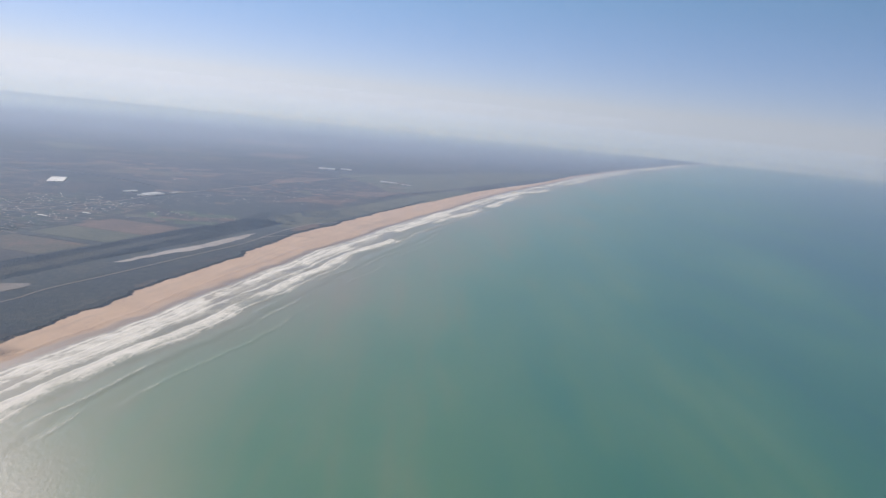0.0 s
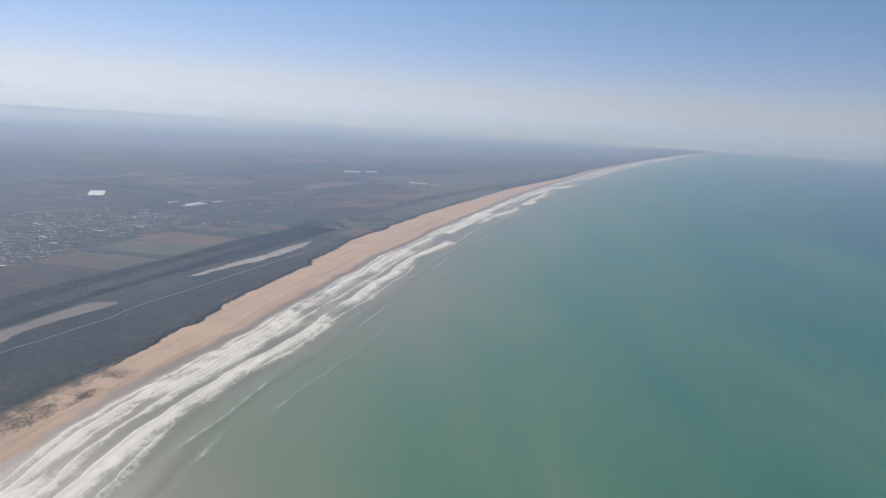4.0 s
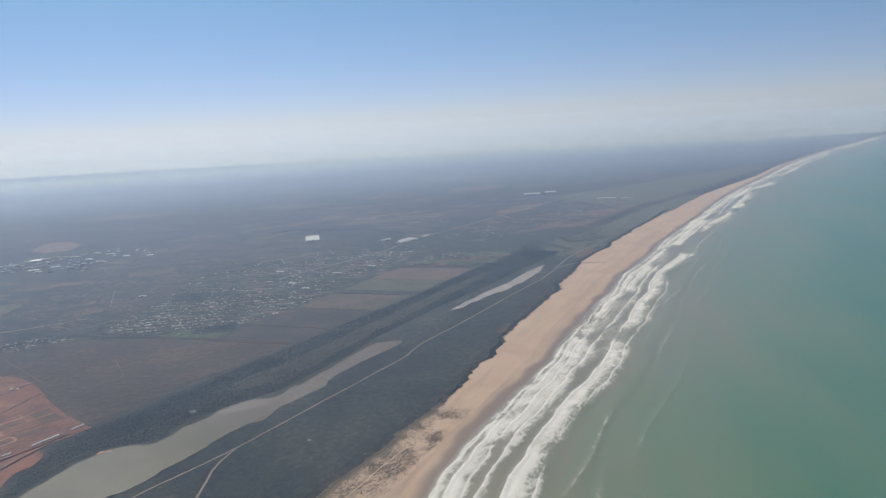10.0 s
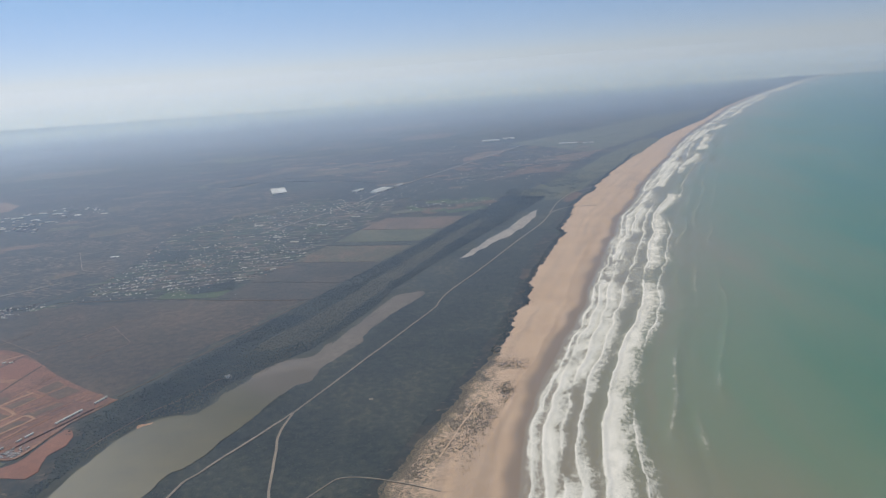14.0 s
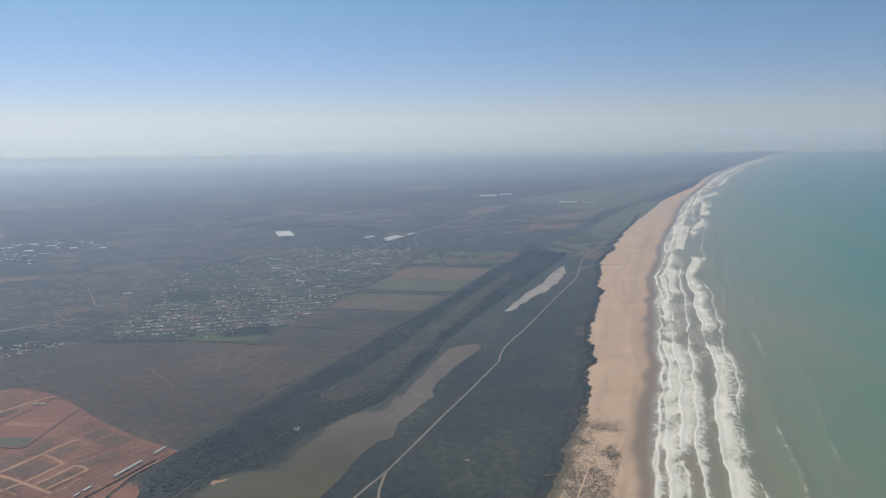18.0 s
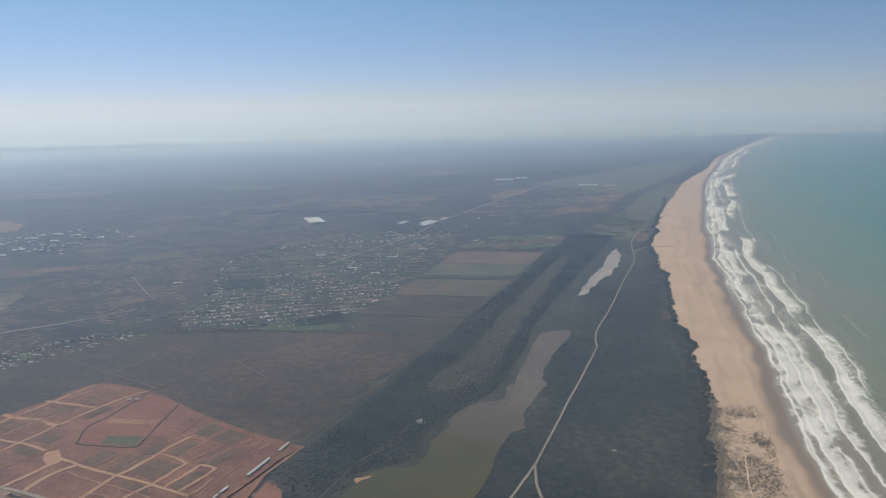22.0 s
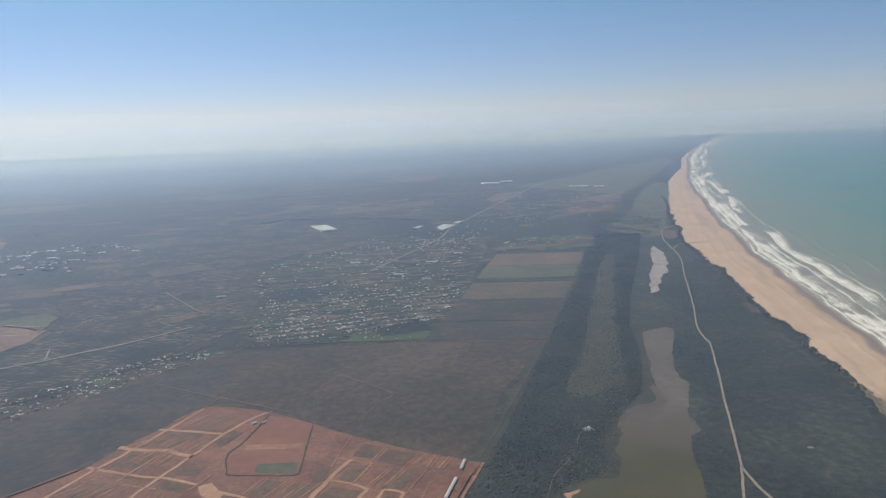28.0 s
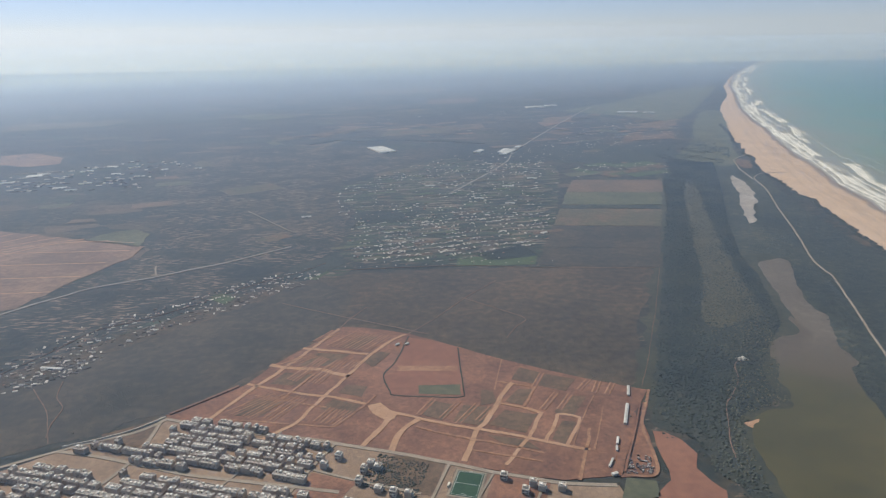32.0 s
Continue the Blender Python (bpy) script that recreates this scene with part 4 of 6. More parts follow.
ribbon("footpath", [(-315, 470), (-324, 446), (-331, 425), (-340, 402), (-346, 384), (-352, 366)], 0.8, 1.2, M_SAND, 0.5, 5, "narrow sandy path along the dunes", step=2)
ribbon("footpath", [(-508, 477), (-513, 471), (-519.5, 455), (-530, 441), (-537.5, 432), (-544, 418), (-551, 403), (-556, 388)], 0.45, 1.42, M_WESTFIELD, 0.9, 6, "pale footpath through the trees", step=2)
ribbon("dirt_road", [(-490, 640), (-527, 645), (-582, 654), (-645, 668), (-744, 670)], 0.9, 1.42, M_FALLOW, 0.4, 7, "straight farm track between heath and fields")
ribbon("dirt_road", [(-572, 455), (-549, 502), (-522, 560), (-487, 638)], 0.6, 1.42, M_FALLOW, 1.0, 8, "farm track along the tree belt")
ribbon("earth_bank", [(-579, 439), (-593, 411), (-607, 384)], 1.0, 2.0, M_REDDARK, 0.3, 91, "long bank of dug earth beside white sheds", step=2, category="earthwork")
ribbon("road", [(-622, 933), (-521, 1122), (-470, 1261), (-276, 1660), (-150, 1900)], 2.4, 1.5, M_ROAD, 0.1, 9, "straight pale main road through the village")
ribbon("road", [(-1080, 545), (-985, 590), (-949, 627), (-936, 639), (-922, 654), (-881, 674), (-856, 690), (-832, 704), (-784, 742)], 2.2, 1.5, M_ROAD, 0.2, 10, "pale country road through scrubby woods")
ribbon("dirt_road", [(-882, 677), (-886, 690), (-889, 702)], 1.4, 1.46, M_TRACK, 0.3, 11, "dirt side road")
ribbon("footpath", [(-861, 437), (-868, 453), (-875, 468), (-883, 480), (-892, 493)], 0.45, 1.42, M_WESTFIELD, 0.7, 12, "branching dirt track on the heath")
ribbon("footpath", [(-864, 442), (-867, 454), (-868, 470), (-876, 483), (-880, 500)], 0.5, 1.46, M_WESTFIELD, 0.7, 13, "branching dirt track on the heath")
for k, line in enumerate(([(-697, 531), (-672, 560), (-645, 598), (-619, 628)], [(-739, 537), (-728, 565), (-716, 587)], [(-630, 525), (-622, 540), (-613, 553), (-626, 570), (-649, 596)], [(-775, 603), (-740, 578), (-705, 555), (-678, 537)])):
    ribbon("footpath", line, 0.5, 1.3, M_WESTFIELD, 0.9, 20 + k, "faint track across the heath", step=2)
ribbon("road", [(-925, 505), (-904, 539), (-889, 569), (-864, 585), (-839, 605), (-812, 634), (-795, 649), (-770, 668), (-750, 690)], 0.6, 1.5, M_FALLOW, 0.7, 14, "pale lane through a hamlet")

# ---- red building ground: earth, graded roads, trenches ----
SITE = [(-731, 555), (-715, 551), (-690, 539), (-662, 516), (-639, 496), (-616, 479), (-603, 470), (-585, 459), (-571, 451), (-582, 435), (-596, 407), (-609, 382), (-633, 382), (-646, 386), (-662, 393), (-678, 399), (-702, 411), (-722, 419), (-738, 426), (-768, 435), (-784, 441), (-811, 452), (-814, 456), (-796, 469), (-780, 483), (-769, 504), (-752, 526), (-741, 538)]
patch("building_ground", outline(SITE, 3, 1.0, 30, True), 1.30, M_REDDARK, corners=True, label="bare red earth of a graded building ground")
patch("red_plot", [(-701, 487), (-690, 534), (-662, 515), (-666, 458), (-677, 459), (-702, 464), (-706, 484)], 1.36, M_RED, 3, 0.8, 31, straight=True, label="ploughed red plot inside the building ground")
patch("crop_strip", [(-688, 471), (-666, 469), (-667, 458), (-689, 462)], 1.41, M_OLIVE, 2, 0.6, 32, straight=True, label="strip of green crop on the red plot")
patch("bare_strip", [(-698, 495), (-665, 491), (-665, 485), (-699, 489)], 1.41, M_DIRT2, 2, 0.5, 36, straight=True, label="paler strip of ploughed red earth")
patch("clearing", [(-714, 453), (-708, 456), (-703, 449), (-699, 445), (-702, 440), (-706, 438), (-709, 441), (-712, 446)], 1.42, M_DIRT, 1.5, 3.5, 34, "pale trampled earth clearing", straight=True)
WEEDY = [[(-745, 518), (-725, 514), (-736, 500), (-753, 502)], [(-760, 495), (-744, 491), (-752, 479), (-767, 483)], [(-726, 477), (-715, 473), (-718, 462), (-730, 468)], [(-732, 462), (-718, 454), (-724, 445), (-738, 453)], [(-660, 420), (-643, 413), (-638, 405), (-654, 412)], [(-637, 460), (-629, 459), (-638, 444), (-646, 448)], [(-648, 440), (-633, 434), (-642, 419), (-658, 428)], [(-614, 451), (-604, 448), (-615, 431), (-624, 435)], [(-620, 475), (-604, 467), (-613, 455), (-626, 463)], [(-622, 427), (-616, 425), (-626, 408), (-631, 412)], [(-683, 454), (-671, 449), (-679, 435), (-688, 441)], [(-667, 448), (-651, 443), (-660, 427), (-674, 433)], [(-772, 467), (-758, 462), (-766, 450), (-780, 452)], [(-718, 503), (-708, 515), (-702, 512), (-712, 495)], [(-656, 462), (-650, 460), (-650, 448), (-659, 446)], [(-631, 485), (-620, 476), (-627, 465), (-638, 471)], [(-719, 539), (-709, 536), (-722, 520), (-732, 524)]]
for k, pts in enumerate(WEEDY):
    patch("weedy_plot", pts, 1.385 + 0.004 * k, M_FALLOW, 3, 0.8, 300 + k, straight=True, label="building plot overgrown with dry weeds")
GRADED = [
    ([(-792, 448), (-777, 476), (-762, 499), (-749, 522), (-733, 552)], 2.6),
    ([(-768, 424), (-750, 440), (-742, 455), (-733, 473), (-727, 485), (-715, 509), (-703, 527), (-692, 538)], 2.4),
    ([(-731, 435), (-718, 451), (-710, 463)], 1.2),
    ([(-769, 451), (-758, 466), (-746, 488), (-734, 505)], 1.6),
    ([(-779, 484), (-765, 477), (-747, 469), (-732, 464), (-716, 455)], 2.2),
    ([(-770, 505), (-756, 499), (-740, 496), (-725, 486)], 3.6),
    ([(-753, 526), (-732, 518), (-715, 512)], 2.6),
    ([(-773, 471), (-758, 464), (-745, 458), (-735, 454)], 1.3),
    ([(-785, 449), (-769, 445), (-750, 440), (-731, 435)], 1.4),
    ([(-704, 446), (-690, 438), (-675, 430), (-662, 424), (-644, 416), (-635, 411), (-616, 402)], 2.4),
    ([(-690, 437), (-697, 430), (-705, 410)], 3.4),
    ([(-705, 439), (-717, 417)], 3.2),
    ([(-692, 431), (-681, 424), (-668, 417), (-656, 412), (-637, 402)], 1.6),
    ([(-668, 408), (-653, 402), (-639, 396)], 1.3),
    ([(-638, 467), (-646, 455), (-658, 432), (-663, 425), (-673, 400)], 3.0),
    ([(-639, 495), (-645, 476), (-649, 461)], 0.9),
    ([(-630, 436), (-641, 416), (-650, 402), (-655, 395)], 2.2),
    ([(-646, 470), (-635, 465), (-627, 461)], 1.8),
    ([(-649, 447), (-637, 441), (-631, 436)], 2.2),
    ([(-627, 462), (-638, 442)], 1.6),
    ([(-634, 411), (-624, 429), (-622, 433), (-614, 430), (-614, 426), (-625, 407)], 2.0),
    ([(-611, 419), (-620, 397), (-627, 381)], 1.8),
    ([(-599, 437), (-607, 418), (-615, 401)], 0.9),
    ([(-600, 449), (-612, 428), (-623, 406)], 0.8),
    ([(-570, 451), (-585, 422), (-588, 406), (-591, 388), (-596, 380), (-607, 382)], 1.6),
]
for k, (line, w) in enumerate(GRADED):
    ribbon("dirt_road", line, w * 0.85, 1.47 + 0.01 * (k % 4), M_DIRT if w > 1.9 else M_DIRT2, 0.5, 40 + k, "pale graded earth road on the building ground", step=2)


def trench_bank(length, width, mat_low, mat_bank):
    """A dug plot: a dark sunken strip between two raised banks of earth."""
    root = new("dug_plot")
    part("bed", box_mesh("bed", length, width, 0.42, mat_low, z=0.0), root)
    for s in (-1, 1):
        bm = bmesh.new()
        n = 9
        prev = None
        for i in range(n):
            x = (i / (n - 1) - 0.5) * length
            h = 0.56 + 0.05 * math.sin(i * 2.3 + s)
            ring = [bm.verts.new((x, s * (width / 2 + o), z)) for o, z in ((-0.9, 0.2), (-0.35, h), (0.35, h * 0.95), (1.0, 0.2))]
            if prev:
                for a in range(3):
                    bm.faces.new((prev[a], prev[a + 1], ring[a + 1], ring[a]))
            prev = ring
        me = bpy.data.meshes.new("bank")
        bm.to_mesh(me)
        bm.free()
        me.materials.append(mat_bank)
        part("bank", me, root)
    return tagged(root, "dug strip of dark earth between low banks", "earthwork", "dug plots on the building ground")


first = trench_bank(18, 2.4, M_REDDARK, M_DIRT2)
PLOTS = [(-718.9, 543.0, -735.4, 524.5), (-713.6, 540.6, -729.3, 522.1), (-707.7, 538.1, -723.2, 519.0), (-701.4, 536.4, -716.9, 516.6), (-733.0, 547.6, -744.3, 532.2), (-728.0, 504.6, -742.0, 479.4), (-737.8, 509.6, -754.4, 484.2), (-744.6, 514.2, -761.0, 501.8), (-718.3, 503.3, -724.5, 493.6), (-746.7, 464.8, -761.0, 444.6), (-754.1, 467.5, -772.2, 447.6), (-761.5, 469.6, -781.2, 452.4), (-728.8, 451.2, -736.3, 438.9), (-721.8, 447.6, -730.8, 435.7), (-680.5, 456.3, -690.2, 440.9), (-669.6, 450.3, -679.6, 435.9), (-660.0, 447.9, -672.0, 430.8), (-653.4, 444.3, -662.3, 432.1), (-597.3, 465.7, -605.6, 455.5), (-592.6, 463.1, -598.7, 451.6), (-585.8, 460.4, -592.7, 449.1), (-617.9, 454.1, -629.1, 438.5), (-611.2, 451.5, -620.9, 437.4), (-619.9, 476.5, -628.1, 461.5)]
for k, (x0, y0, x1, y1) in enumerate(PLOTS):
    turned = math.degrees(math.atan2(y1 - y0, x1 - x0))
    m = pose((x0 + x1) / 2, (y0 + y1) / 2, 1.0, 0, 0, turned) @ Matrix.Diagonal((math.hypot(x1 - x0, y1 - y0) / 18, 0.85, 1, 1))
    if k == 0:
        first.matrix_basis = m
    else:
        made = copy_thing(first, m)
        made.matrix_basis = m
    if k < 14:
        made = copy_thing(first, m)
        made.matrix_basis = m @ pose(0.0, -4.6, 0)
ribbon("farm_ditch", [(-690, 534), (-699, 501), (-706, 485), (-703, 466), (-701, 462), (-683, 458), (-667, 456), (-665, 463), (-663, 496), (-662, 514)], 0.7, 1.5, M_HEATH, 0.5, 35, "dark weedy ditch round a red plot", step=2, category="ditch")

# other ground south and east of the building ground
patch("red_field", [(-583, 413), (-578, 412), (-573, 404), (-571, 393), (-576, 383), (-574, 375), (-571, 367), (-574, 360), (-601, 363), (-598, 370), (-590, 377), (-588, 384), (-586, 401)], 1.32, M_RED, 2, 0.8, 60, straight=True, label="smooth red ploughed field beside trees")
patch("green_field", [(-607, 381), (-596, 377), (-598, 367), (-615, 365)], 1.32, M_OLIVE, 2, 0.5, 61, straight=True, label="small green field")
patch("town_ground", [(-814, 455), (-851, 431), (-900, 400), (-880, 320), (-610, 320), (-612, 376), (-634, 381), (-647, 385), (-662, 392), (-678, 399), (-702, 410), (-738, 425), (-767, 434)], 1.26, M_TOWN, 4, 0.5, 62, straight=True, label="dusty ground between housing blocks")
patch("vacant_plot", [(-702, 410), (-681, 400), (-688, 378), (-713, 389)], 1.34, M_FALLOW, 3, 0.5, 63, straight=True, label="vacant plot of dry grey-green scrub")
patch("vacant_plot", [(-811, 455), (-819, 425), (-831, 424), (-839, 442)], 1.34, M_FALLOW, 3, 0.5, 64, straight=True, label="bare sandy vacant plot")
patch("vacant_plot", [(-738, 400), (-719, 391), (-728, 376), (-745, 384)], 1.34, M_REDDARK, 3, 0.5, 65, straight=True, label="bare red vacant plot")
patch("vacant_plot", [(-661, 391), (-639, 382), (-648, 360), (-669, 370)], 1.34, M_REDDARK, 3, 0.5, 66, straight=True, label="bare dark vacant plot")
ribbon("road", [(-905, 404), (-852, 431), (-824, 442), (-812, 452)], 1.8, 1.49, M_TRACK, 0.2, 69, "dusty road along a boundary wall")
ribbon("boundary_wall", [(-853, 433), (-840, 437), (-825, 444), (-813, 454)], 0.3, 2.1, M_WHITE, 0.1, 67, "pale boundary wall along a dusty road", step=2, category="wall")
ribbon("earth_bank", [(-812, 457), (-796, 470), (-783, 482)], 1.4, 1.9, M_REDDARK, 0.4, 68, "red earth bank at the building ground's edge", step=2, category="earthwork")
ribbon("road", [(-816, 454), (-811, 452), (-784, 440), (-767, 434), (-738, 425), (-722, 418), (-702, 410), (-678, 399), (-662, 391), (-647, 385), (-634, 380), (-613, 376)], 2.2, 1.5, M_TRACK, 0.15, 70, "dusty road between housing and building ground")
for k, (line, w) in enumerate([([(-854, 430), (-836, 424), (-812, 414), (-791, 405), (-769, 398), (-745, 391), (-726, 385)], 2.6), ([(-814, 453), (-818, 417), (-838, 380)], 2.4), ([(-738, 402), (-717, 391), (-693, 380)], 1.8), ([(-729, 421), (-740, 400), (-753, 372)], 1.8), ([(-755, 434), (-763, 414), (-778, 390)], 1.2), ([(-679, 400), (-689, 376), (-698, 350)], 1.8), ([(-661, 391), (-673, 370), (-683, 350)], 1.4), ([(-641, 383), (-653, 360)], 1.4)]):
    ribbon("road", line, w * 0.75, 1.52 + 0.01 * k, M_TRACK, 0.15, 71 + k, "dusty street between housing blocks")


# ---- housing blocks ----
def housing_block(units, variant):
    """A terrace of flat-roofed houses, each with a stairhead, a parapet and openings."""
    root = new("housing_block")
    r = random.Random(variant)
    w, d, h = 2.05, 3.1, 1.9 + 0.25 * (variant % 3)
    L = units * w
    part("wall", box_mesh("wall", L, d, h, M_WALL, bevel=0.04), root)
    part("roof", box_mesh("roof", L - 0.3, d - 0.3, 0.08, M_CONC, z=h + 0.002), root)
    t = 0.14
    part("parapet", join_boxes("parapet", [(L, t, 0.36, 0, s * (d - t) / 2, h) for s in (-1, 1)] + [(t, d - 2 * t, 0.36, (i - units / 2) * w * (1 - t / L), 0, h) for i in range(units + 1)], M_WHITE if variant % 2 else M_WALL), root, "low parapet")
    for i in range(units):
        cx = (i + 0.5 - units / 2) * w
        sx, sy = r.uniform(0.6, 1.0), r.uniform(0.8, 1.3)
        y = r.choice((-0.55, 0.5, 0.7))
        hh = r.uniform(0.6, 0.95)
        stair = part("stairhead", box_mesh("stairhead", sx, sy, hh, M_WHITE, cx + (jog := r.uniform(-0.3, 0.3)), y, h + 0.08, 0.03), root, "white stairhead")
        part("doorway", box_mesh("doorway", 0.26, 0.05, hh * 0.7, M_DARK, cx + jog, y - sy / 2 - 0.006, h + 0.09), stair, "dark doorway")
        if r.random() < 0.25:
            part("water_tank", box_mesh("water_tank", 0.35, 0.35, 0.4, M_CONC, cx + 0.55, -y * 0.9, h + 0.08, 0.05), root)
        for s in (-1,):
            for z in (0.35,):
                if z < 1 and s < 0:
                    part("door", box_mesh("door", 0.42, 0.06, 0.85, M_WOODDOOR, cx - 0.45, s * (d / 2 + 0.01), 0.02), root)
                part("window", box_mesh("window", 0.5, 0.06, 0.5, M_DARK, cx + 0.35, s * (d / 2 + 0.01), 1.2), root)
    return tagged(root, "terrace of flat-roofed houses with white rooftop rooms", "building", "housing blocks")


def villa(variant):
    """A free-standing three-storey house with a roof terrace."""
    root = new("villa")
    r = random.Random(variant)
    w, d, h = r.uniform(2.3, 3.0), r.uniform(2.4, 3.1), r.uniform(2.1, 2.8)
    part("wall", box_mesh("wall", w, d, h, M_WALL, bevel=0.05), root)
    part("balcony", box_mesh("balcony", w * 0.6, 0.5, 0.35, M_WHITE, 0, -d / 2 - 0.2, h * 0.5), root, "white balcony")
    t = 0.14
    part("parapet", ring_mesh("parapet", w, d, 0.4, t, M_WHITE, z=h), root, "white parapet")
    part("stairhead", box_mesh("stairhead", w * 0.45, d * 0.4, 0.95, M_WHITE, -w * 0.15, d * 0.15, h, 0.03), root, "white stairhead")
    part("door", box_mesh("door", 0.5, 0.06, 0.9, M_WOODDOOR, -w * 0.2, -d / 2 - 0.01, 0.02), root)
    for s in (-1, 1):
        for z in (0.5, h * 0.62):
            for x in (-0.25, 0.25):
                part("window", box_mesh("window", 0.5, 0.06, 0.55, M_DARK, w * x, s * (d / 2 + 0.012), z + 0.1), root)
    return tagged(root, "free-standing flat-roofed house, grey walls, white parapet", "house", "free-standing houses")


TOWN_DIR = -21.0  # bearing of the streets
ux, uy = math.cos(radians(TOWN_DIR)), math.sin(radians(TOWN_DIR))
TOWN_A = [(-810, 452), (-774, 441), (-745, 426), (-731, 419), (-741, 399), (-737, 391), (-794, 409), (-820, 416)]
TOWN_B = [(-849, 428), (-838, 434), (-826, 439), (-820, 421), (-836, 426)]
TOWN_C = [(-859, 421), (-825, 410), (-795, 402), (-741, 385), (-693, 368), (-703, 345), (-873, 345), (-883, 410)]
spots = []
r_town = random.Random(5)
for row in range(28):
    v = -70 + row * 5.0
    u = -110.0
    while u < 150:
        units = r_town.choice((1, 1, 2, 2, 3, 4))
        length = units * 2.05
        cx, cy = -783 + (u + length / 2) * ux - v * uy, 405 + (u + length / 2) * uy + v * ux
        ok = all(any(bool(inside(area, np.array(cx + k * length / 2 * ux), np.array(cy + k * length / 2 * uy))) for area in (TOWN_A, TOWN_B, TOWN_C)) for k in (-1, 0, 1))
        if ok and r_town.random() < 0.86:
            spots.append((cx, cy, units))
        u += length + r_town.choice((0.3, 0.7, 1.3, 2.2))
blocks = {}
for cx, cy, units in spots:
    key = (units, r_town.randrange(3))
    m = pose(cx + r_town.uniform(-0.3, 0.3), cy + r_town.uniform(-0.5, 0.5), 1.2, 0, 0, TOWN_DIR + r_town.choice((0, 180)) + r_town.uniform(-1.5, 1.5))
    if key in blocks:
        copy_thing(blocks[key], m)
    else:
        blocks[key] = housing_block(units, units * 3 + key[1])
        blocks[key].matrix_basis = m
VILLAS = [(-727, 409), (-733, 403), (-735, 409), (-713, 402), (-716, 398), (-710, 399), (-658, 386), (-647, 380), (-651, 376), (-644, 377), (-718, 390), (-710, 384), (-704, 381), (-698, 379), (-654, 366), (-636, 376)]
kinds = [villa(k) for k in range(3)]
for k, (x, y) in enumerate(VILLAS):
    m = pose(x, y, 1.25, 0, 0, TOWN_DIR + 90 * (k % 2))
    if k < 3:
        kinds[k].matrix_basis = m
    else:
        copy_thing(kinds[k % 3], m)


# ---- football pitch ----
def football_pitch():
    root = new("football_pitch")
    part("turf", box_mesh("turf", 13.4, 19.5, 0.4, M_TURF), root, "green artificial turf")
    t = 0.1
    part("touchline", join_boxes("touchline", [(t, 18.4, 0.04, s * 6.1, 0, 0.4) for s in (-1, 1)] + [(12.2, t, 0.04, 0, s * 9.2, 0.4) for s in (-1, 0, 1)], M_LINE), root, "white painted lines")
    part("border", join_boxes("border", [(1.1, 22, 0.3, s * 7.3, 0, 0) for s in (-1, 1)] + [(13.4, 1.1, 0.3, 0, s * 10.4, 0) for s in (-1, 1)], M_TRACK), root, "pale paved border")
    for s in (-1, 1):
        part("goal", join_boxes("goal", [(0.08, 0.08, 0.75, -0.9, s * 9.1, 0.44), (0.08, 0.08, 0.75, 0.9, s * 9.1, 0.44), (1.88, 0.08, 0.08, 0, s * 9.1, 1.19)], M_LINE), root, "white goal frame")
    for s in (-1, 1):
        for k in range(6):
            part("fence_post", box_mesh("fence_post", 0.1, 0.1, 1.6, M_CONC, s * 7.85, -10.5 + k * 4.2, 0), root)
        part("fence_rail", box_mesh("fence_rail", 0.06, 21.2, 0.08, M_NET, s * 7.85, 0, 1.5), root)
    part("shed", box_mesh("shed", 1.0, 3.0, 1.2, M_WHITE, -8.7, -3.0, 0, 0.04), root, "white changing shed")
    return tagged(root, "small fenced football pitch with green turf", "football pitch")


football_pitch().matrix_basis = pose(-673.6, 384, 1.25, 0, 0, -20) @ Matrix.Scale(0.84, 4)


# ---- long white sheds, site huts, scrap yard ----
def long_shed(length, width, h, roof):
    root = new("shed")
    part("wall", box_mesh("wall", length, width, h, M_WHITE, bevel=0.03), root)
    part("roof", gable_mesh("roof", length, width, h, width * 0.16, roof), root, "pale sheet roof")
    part("door", box_mesh("door", 0.06, width * 0.4, h * 0.75, M_DARK, length / 2 + 0.01, 0, 0.02), root)
    for k in range(4):
        part("window", box_mesh("window", length * 0.08, 0.06, h * 0.35, M_DARK, (k - 1.5) * length / 4.4, -width / 2 - 0.01, h * 0.4), root)
    return tagged(root, "long low white shed with a pale roof", "shed", "white sheds")


for x, y, L, W, H, a in [(-581, 450.7, 11, 2.2, 1.1, 70), (-590, 429, 21, 2.4, 1.1, 67), (-602, 407, 6, 1.6, 1.2, 67), (-604.5, 401, 4, 1.4, 1.2, 70), (-610.5, 391, 7, 1.2, 1.2, 58), (-611.7, 383, 3, 2.2, 1.4, 20), (-697.4, 522.6, 3, 2.0, 1.4, 40), (-691.6, 522.7, 3, 2.0, 1.4, 40)]:
    long_shed(L * 0.9, W * 0.6, H * 0.7, M_TIN).matrix_basis = pose(x, y, 1.25, 0, 0, a)


